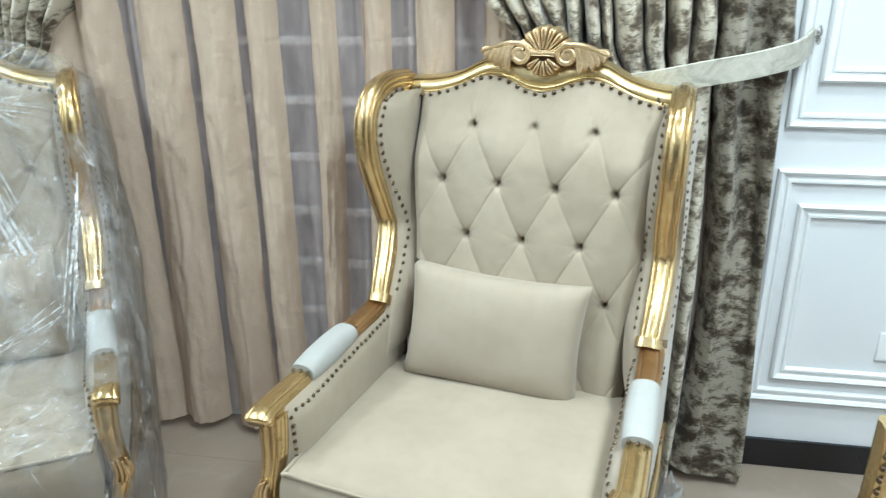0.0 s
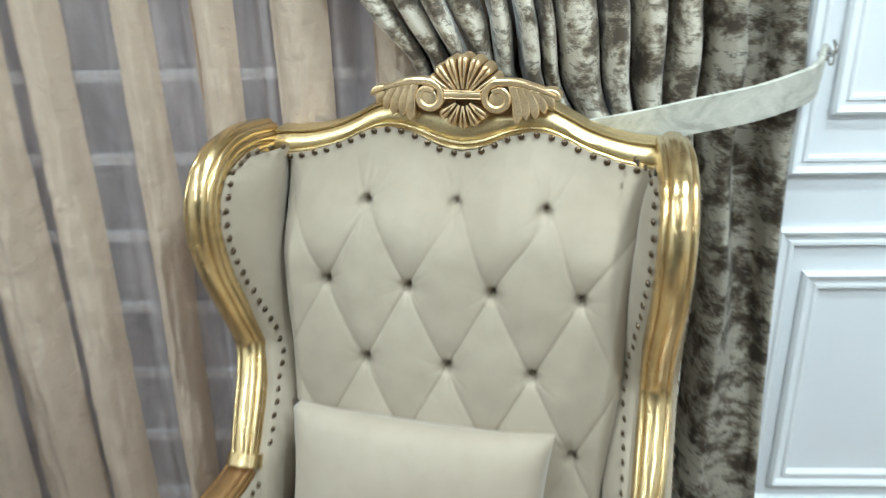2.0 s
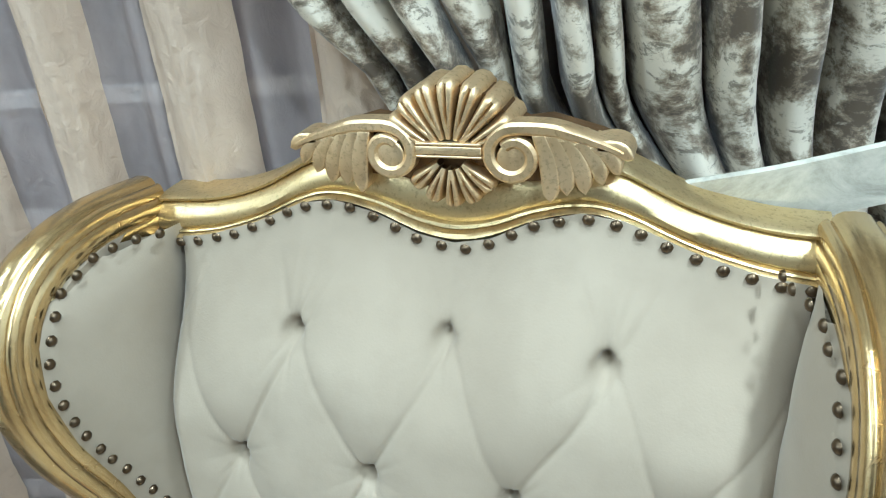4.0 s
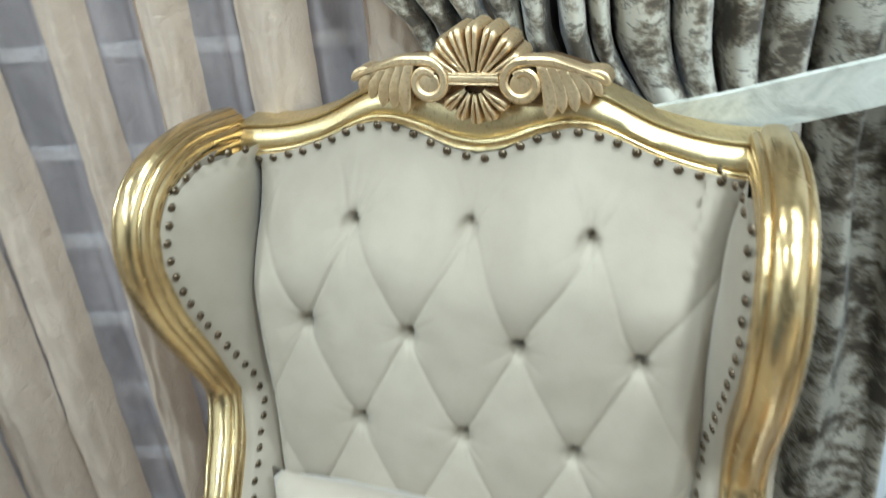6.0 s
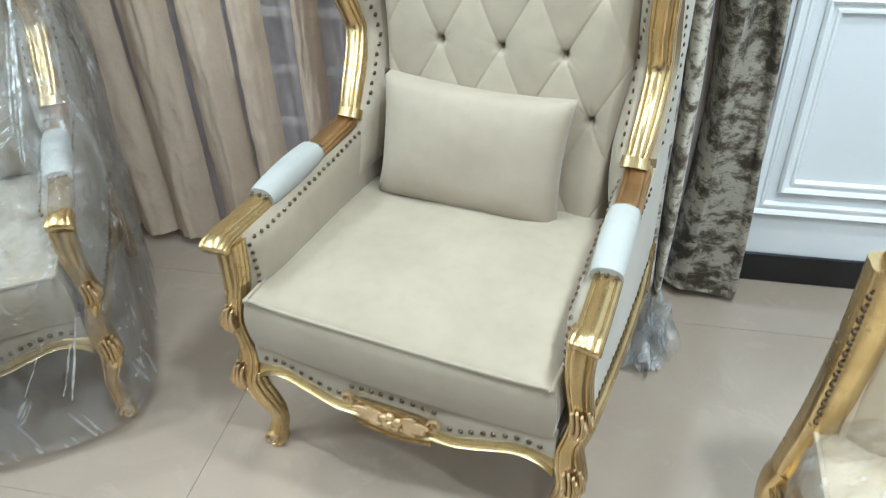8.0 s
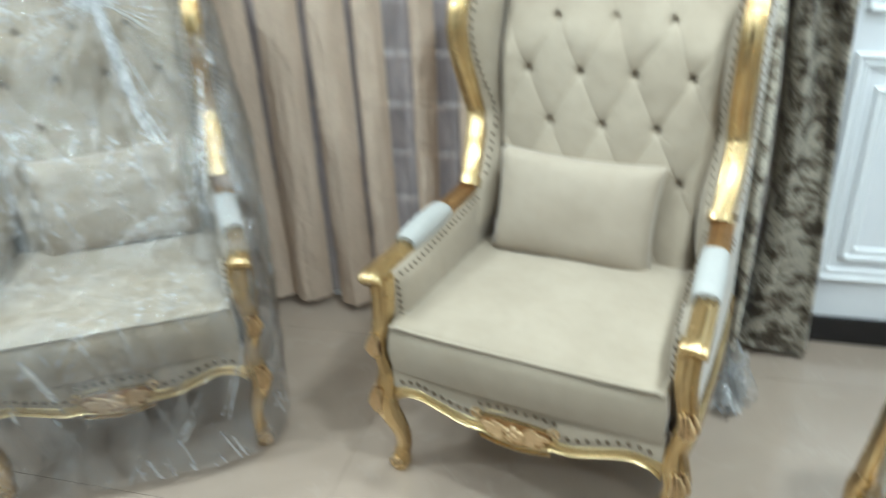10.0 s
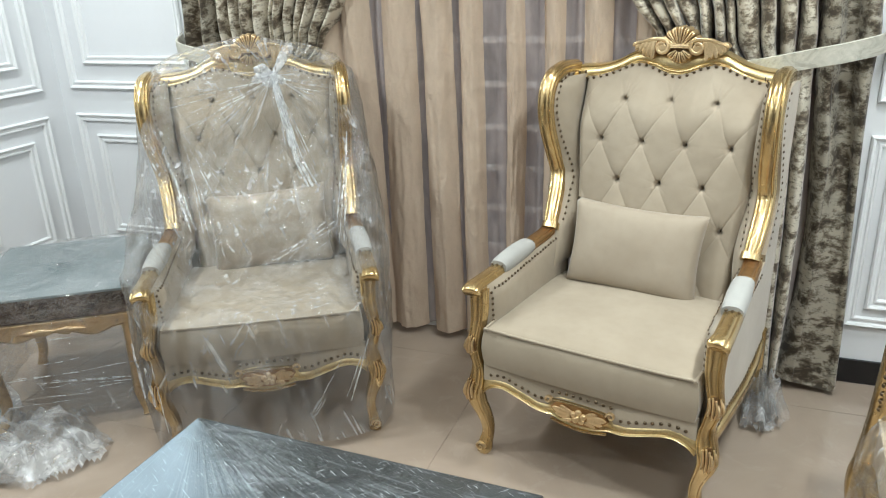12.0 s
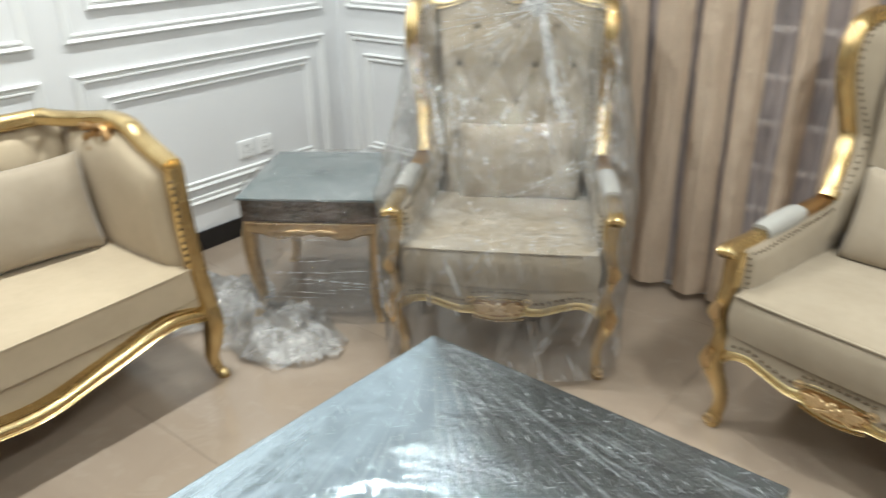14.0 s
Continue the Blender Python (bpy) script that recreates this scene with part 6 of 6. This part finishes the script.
# where pleats start, the line on which they end, how many, and how wide
FOLD_FANS = [
    (KNOT, (-0.31, 1.10), (-0.20, 0.93), 11, 0.0035), (KNOT, (-0.15, 0.90), (-0.02, 0.90), 4, 0.003),
    (KNOT, (0.30, 1.12), (0.30, 1.03), 7, 0.004), (KNOT, (0.13, 0.78), (0.27, 0.70), 6, 0.004),
    ((-0.23, 0.95), (-0.05, 0.78), (-0.17, 0.58), 9, 0.003), ((-0.30, 0.92), (-0.22, 0.66), (-0.15, 0.53), 4, 0.008),
    ((0.33, 0.98), (0.30, 0.60), (0.22, 0.56), 5, 0.005), ((0.33, 0.70), (-0.05, 0.55), (0.15, 0.53), 6, 0.003),
    ((-0.36, 0.52), (-0.37, 0.10), (-0.30, 0.08), 3, 0.006), ((0.34, 0.45), (0.10, 0.16), (0.28, 0.10), 3, 0.004),
]
for start, low, high, count, width in FOLD_FANS:
    for i in range(count):
        t = (i + rng.random()) / count
        end = (low[0] + (high[0] - low[0]) * t, low[1] + (high[1] - low[1]) * t)
        a, b = rng.uniform(0.02, 0.45), rng.uniform(0.55, 1.0)
        loose = 0.004 if start == KNOT else 0.05
        ox, oz = start[0] + rng.uniform(-loose, loose) * 0.5, start[1] + rng.uniform(-loose, loose)
        p, q = [(ox + (end[0] - ox) * s, oz + (end[1] - oz) * s) for s in (a, b)]
        bow = rng.uniform(-0.012, 0.006)
        bm = bmesh.new()
        film_fold(bm, [p, ((p[0] + q[0]) / 2, (p[1] + q[1]) / 2 + bow), q], width * rng.uniform(0.5, 1.5), i + count)
        part("pleat", bm, FILM_FOLD, chair_wrap, "", 30)

knot = bmesh.new()
for k in range(11):
    a = 2.3 + k * 0.32
    r = 0.075 * rng.uniform(0.6, 1.1)
    blob(knot, (0.085, 0.560, 1.132), (0.080 + r * math.cos(a), 0.545 - 0.02 * rng.random(), 1.140 + 0.7 * r * math.sin(a)), 0.030, 0.020, (0, 1, 0), 0.3, 7, 8)
blob(knot, (0.090, 0.560, 1.135), (0.160, 0.600, 1.235), 0.040, 0.014, (0, 1, 0), 0.4, 9, 8)
for dx, w in ((-0.006, 0.014), (0.0, 0.020), (0.007, 0.012)):
    tail = curve([(0.085, 0.548, 1.135), (0.098 + dx, 0.50, 1.08), (0.118 + 1.4 * dx, 0.455, 0.98), (0.145 + 1.8 * dx, 0.40, 0.87), (0.19 + 2.6 * dx, 0.345, 0.77)], 6)
    sweep(knot, tail, rounded(w, 0.008, 10, 2), (1, 0, 0), [1.25 - 0.8 * i / 24 for i in range(25)])
ob = part("knot", knot, FILM_KNOT, chair_wrap, "white bunched knot of plastic")
side_wrap = shell("side_table_wrap", "clear plastic film wound round the side table legs", SIDE_POSE, lambda z: (-0.02, 0.54, -0.02, 0.58), 0.05, 0.505, 130, 50, SIDE_FILM, 7.0, 0.010, (0.26, 0.28, 0.509))
for k in range(12):
    x0, z, span = rng.uniform(-0.01, 0.30), rng.uniform(0.10, 0.36), rng.uniform(0.10, 0.30)
    slope = rng.uniform(-0.10, 0.10)
    line = [Vector((min(0.53, x0 + span * i / 8), -0.030 - 0.002 * math.sin(i + k), z + slope * span * i / 8 + 0.004 * noise.noise(Vector((i * 0.3, k, 0))))) for i in range(9)]
    bm = bmesh.new()
    rows = [[bm.verts.new(p + Vector((0, 0.001 * abs(j) - 0.001, j * (0.0006 + 0.0013 * math.sin(math.pi * i / 8) * (0.5 + (k % 3) / 3))))) for j in (-1, 0, 1)] for i, p in enumerate(line)]
    for a, b in zip(rows, rows[1:]):
        for j in (0, 1):
            bm.faces.new((a[j], a[j + 1], b[j + 1], b[j]))
    part("pleat", bm, FILM_FOLD, side_wrap, "", 30)
SOFA_RINGS = [(0.03, (-0.99, 0.99, -0.11, 0.80)), (0.40, (-0.99, 0.99, -0.09, 0.80)), (0.46, (-0.985, 0.985, -0.06, 0.80)), (0.54, (-0.985, 0.985, 0.06, 0.80)), (0.70, (-0.97, 0.97, 0.40, 0.80))]
shell("sofa_wrap", "clear plastic sheet hanging over the sofa seat", RIGHT_SOFA, lambda z: tuple(table_value([(a, q[i]) for a, q in SOFA_RINGS], z) for i in range(4)), 0.06, 0.66, 240, 60, FILM, 12.0, 0.020)


def crumple(label, m, size, seed, n=56):
    """A heap of discarded film on the floor."""
    bm = bmesh.new()
    sx, sy, sz = size
    for layer in range(2):
        def f(u, v):
            a, b = 2 * u - 1, 2 * v - 1
            q = Vector((a * 1.1 + seed, b * 1.1 + layer * 3.7, seed * 0.3 + layer))
            edge = 1 + 0.35 * noise.noise(Vector((math.atan2(b, a) * 1.2, seed, layer)))
            r = math.hypot(a, b) / edge
            fall = max(0.0, 1 - r) ** 0.6
            ridge = 1 - 2.0 * abs(noise.noise(q)) + 0.42 * (1 - 2.4 * abs(noise.noise(q * 2.3))) + 0.05 * noise.noise(q * 7)
            z = sz * fall * max(0.05, 0.75 * ridge) * (1 - 0.22 * layer)
            return Vector((a * sx * 1.15 + 0.03 * noise.noise(q * 2) + 0.02 * (layer - 1), b * sy * 1.15 + 0.03 * noise.noise(q * 2 + Vector((9, 0, 0))), 0.003 + 0.002 * layer + z))
        grid(bm, 54, 54, f)
    far = [v for v in bm.verts if v.co.z < 0.0075 and math.hypot(v.co.x / sx, v.co.y / sy) > 1.0]
    bmesh.ops.delete(bm, geom=far, context="VERTS")
    ob = part("crumpled_wrap", bm, FILM_BAG, None, "", 180)
    ob.matrix_world = m
    return tagged(ob, label, "plastic wrap", "plastic wrap")


crumple("crumpled clear plastic wrap lying on the floor", pose(-1.95, 0.73, 0, 0, 0, 10), (0.23, 0.17, 0.21), 2.1)
crumple("crumpled clear plastic wrap lying on the floor", pose(-2.36, 0.66, 0, 0, 0, 70), (0.28, 0.17, 0.20), 5.3)
crumple("crumpled clear plastic wrap behind the chair leg", CHAIR_POSE @ pose(0.385, 0.62, 0), (0.055, 0.10, 0.27), 8.2)
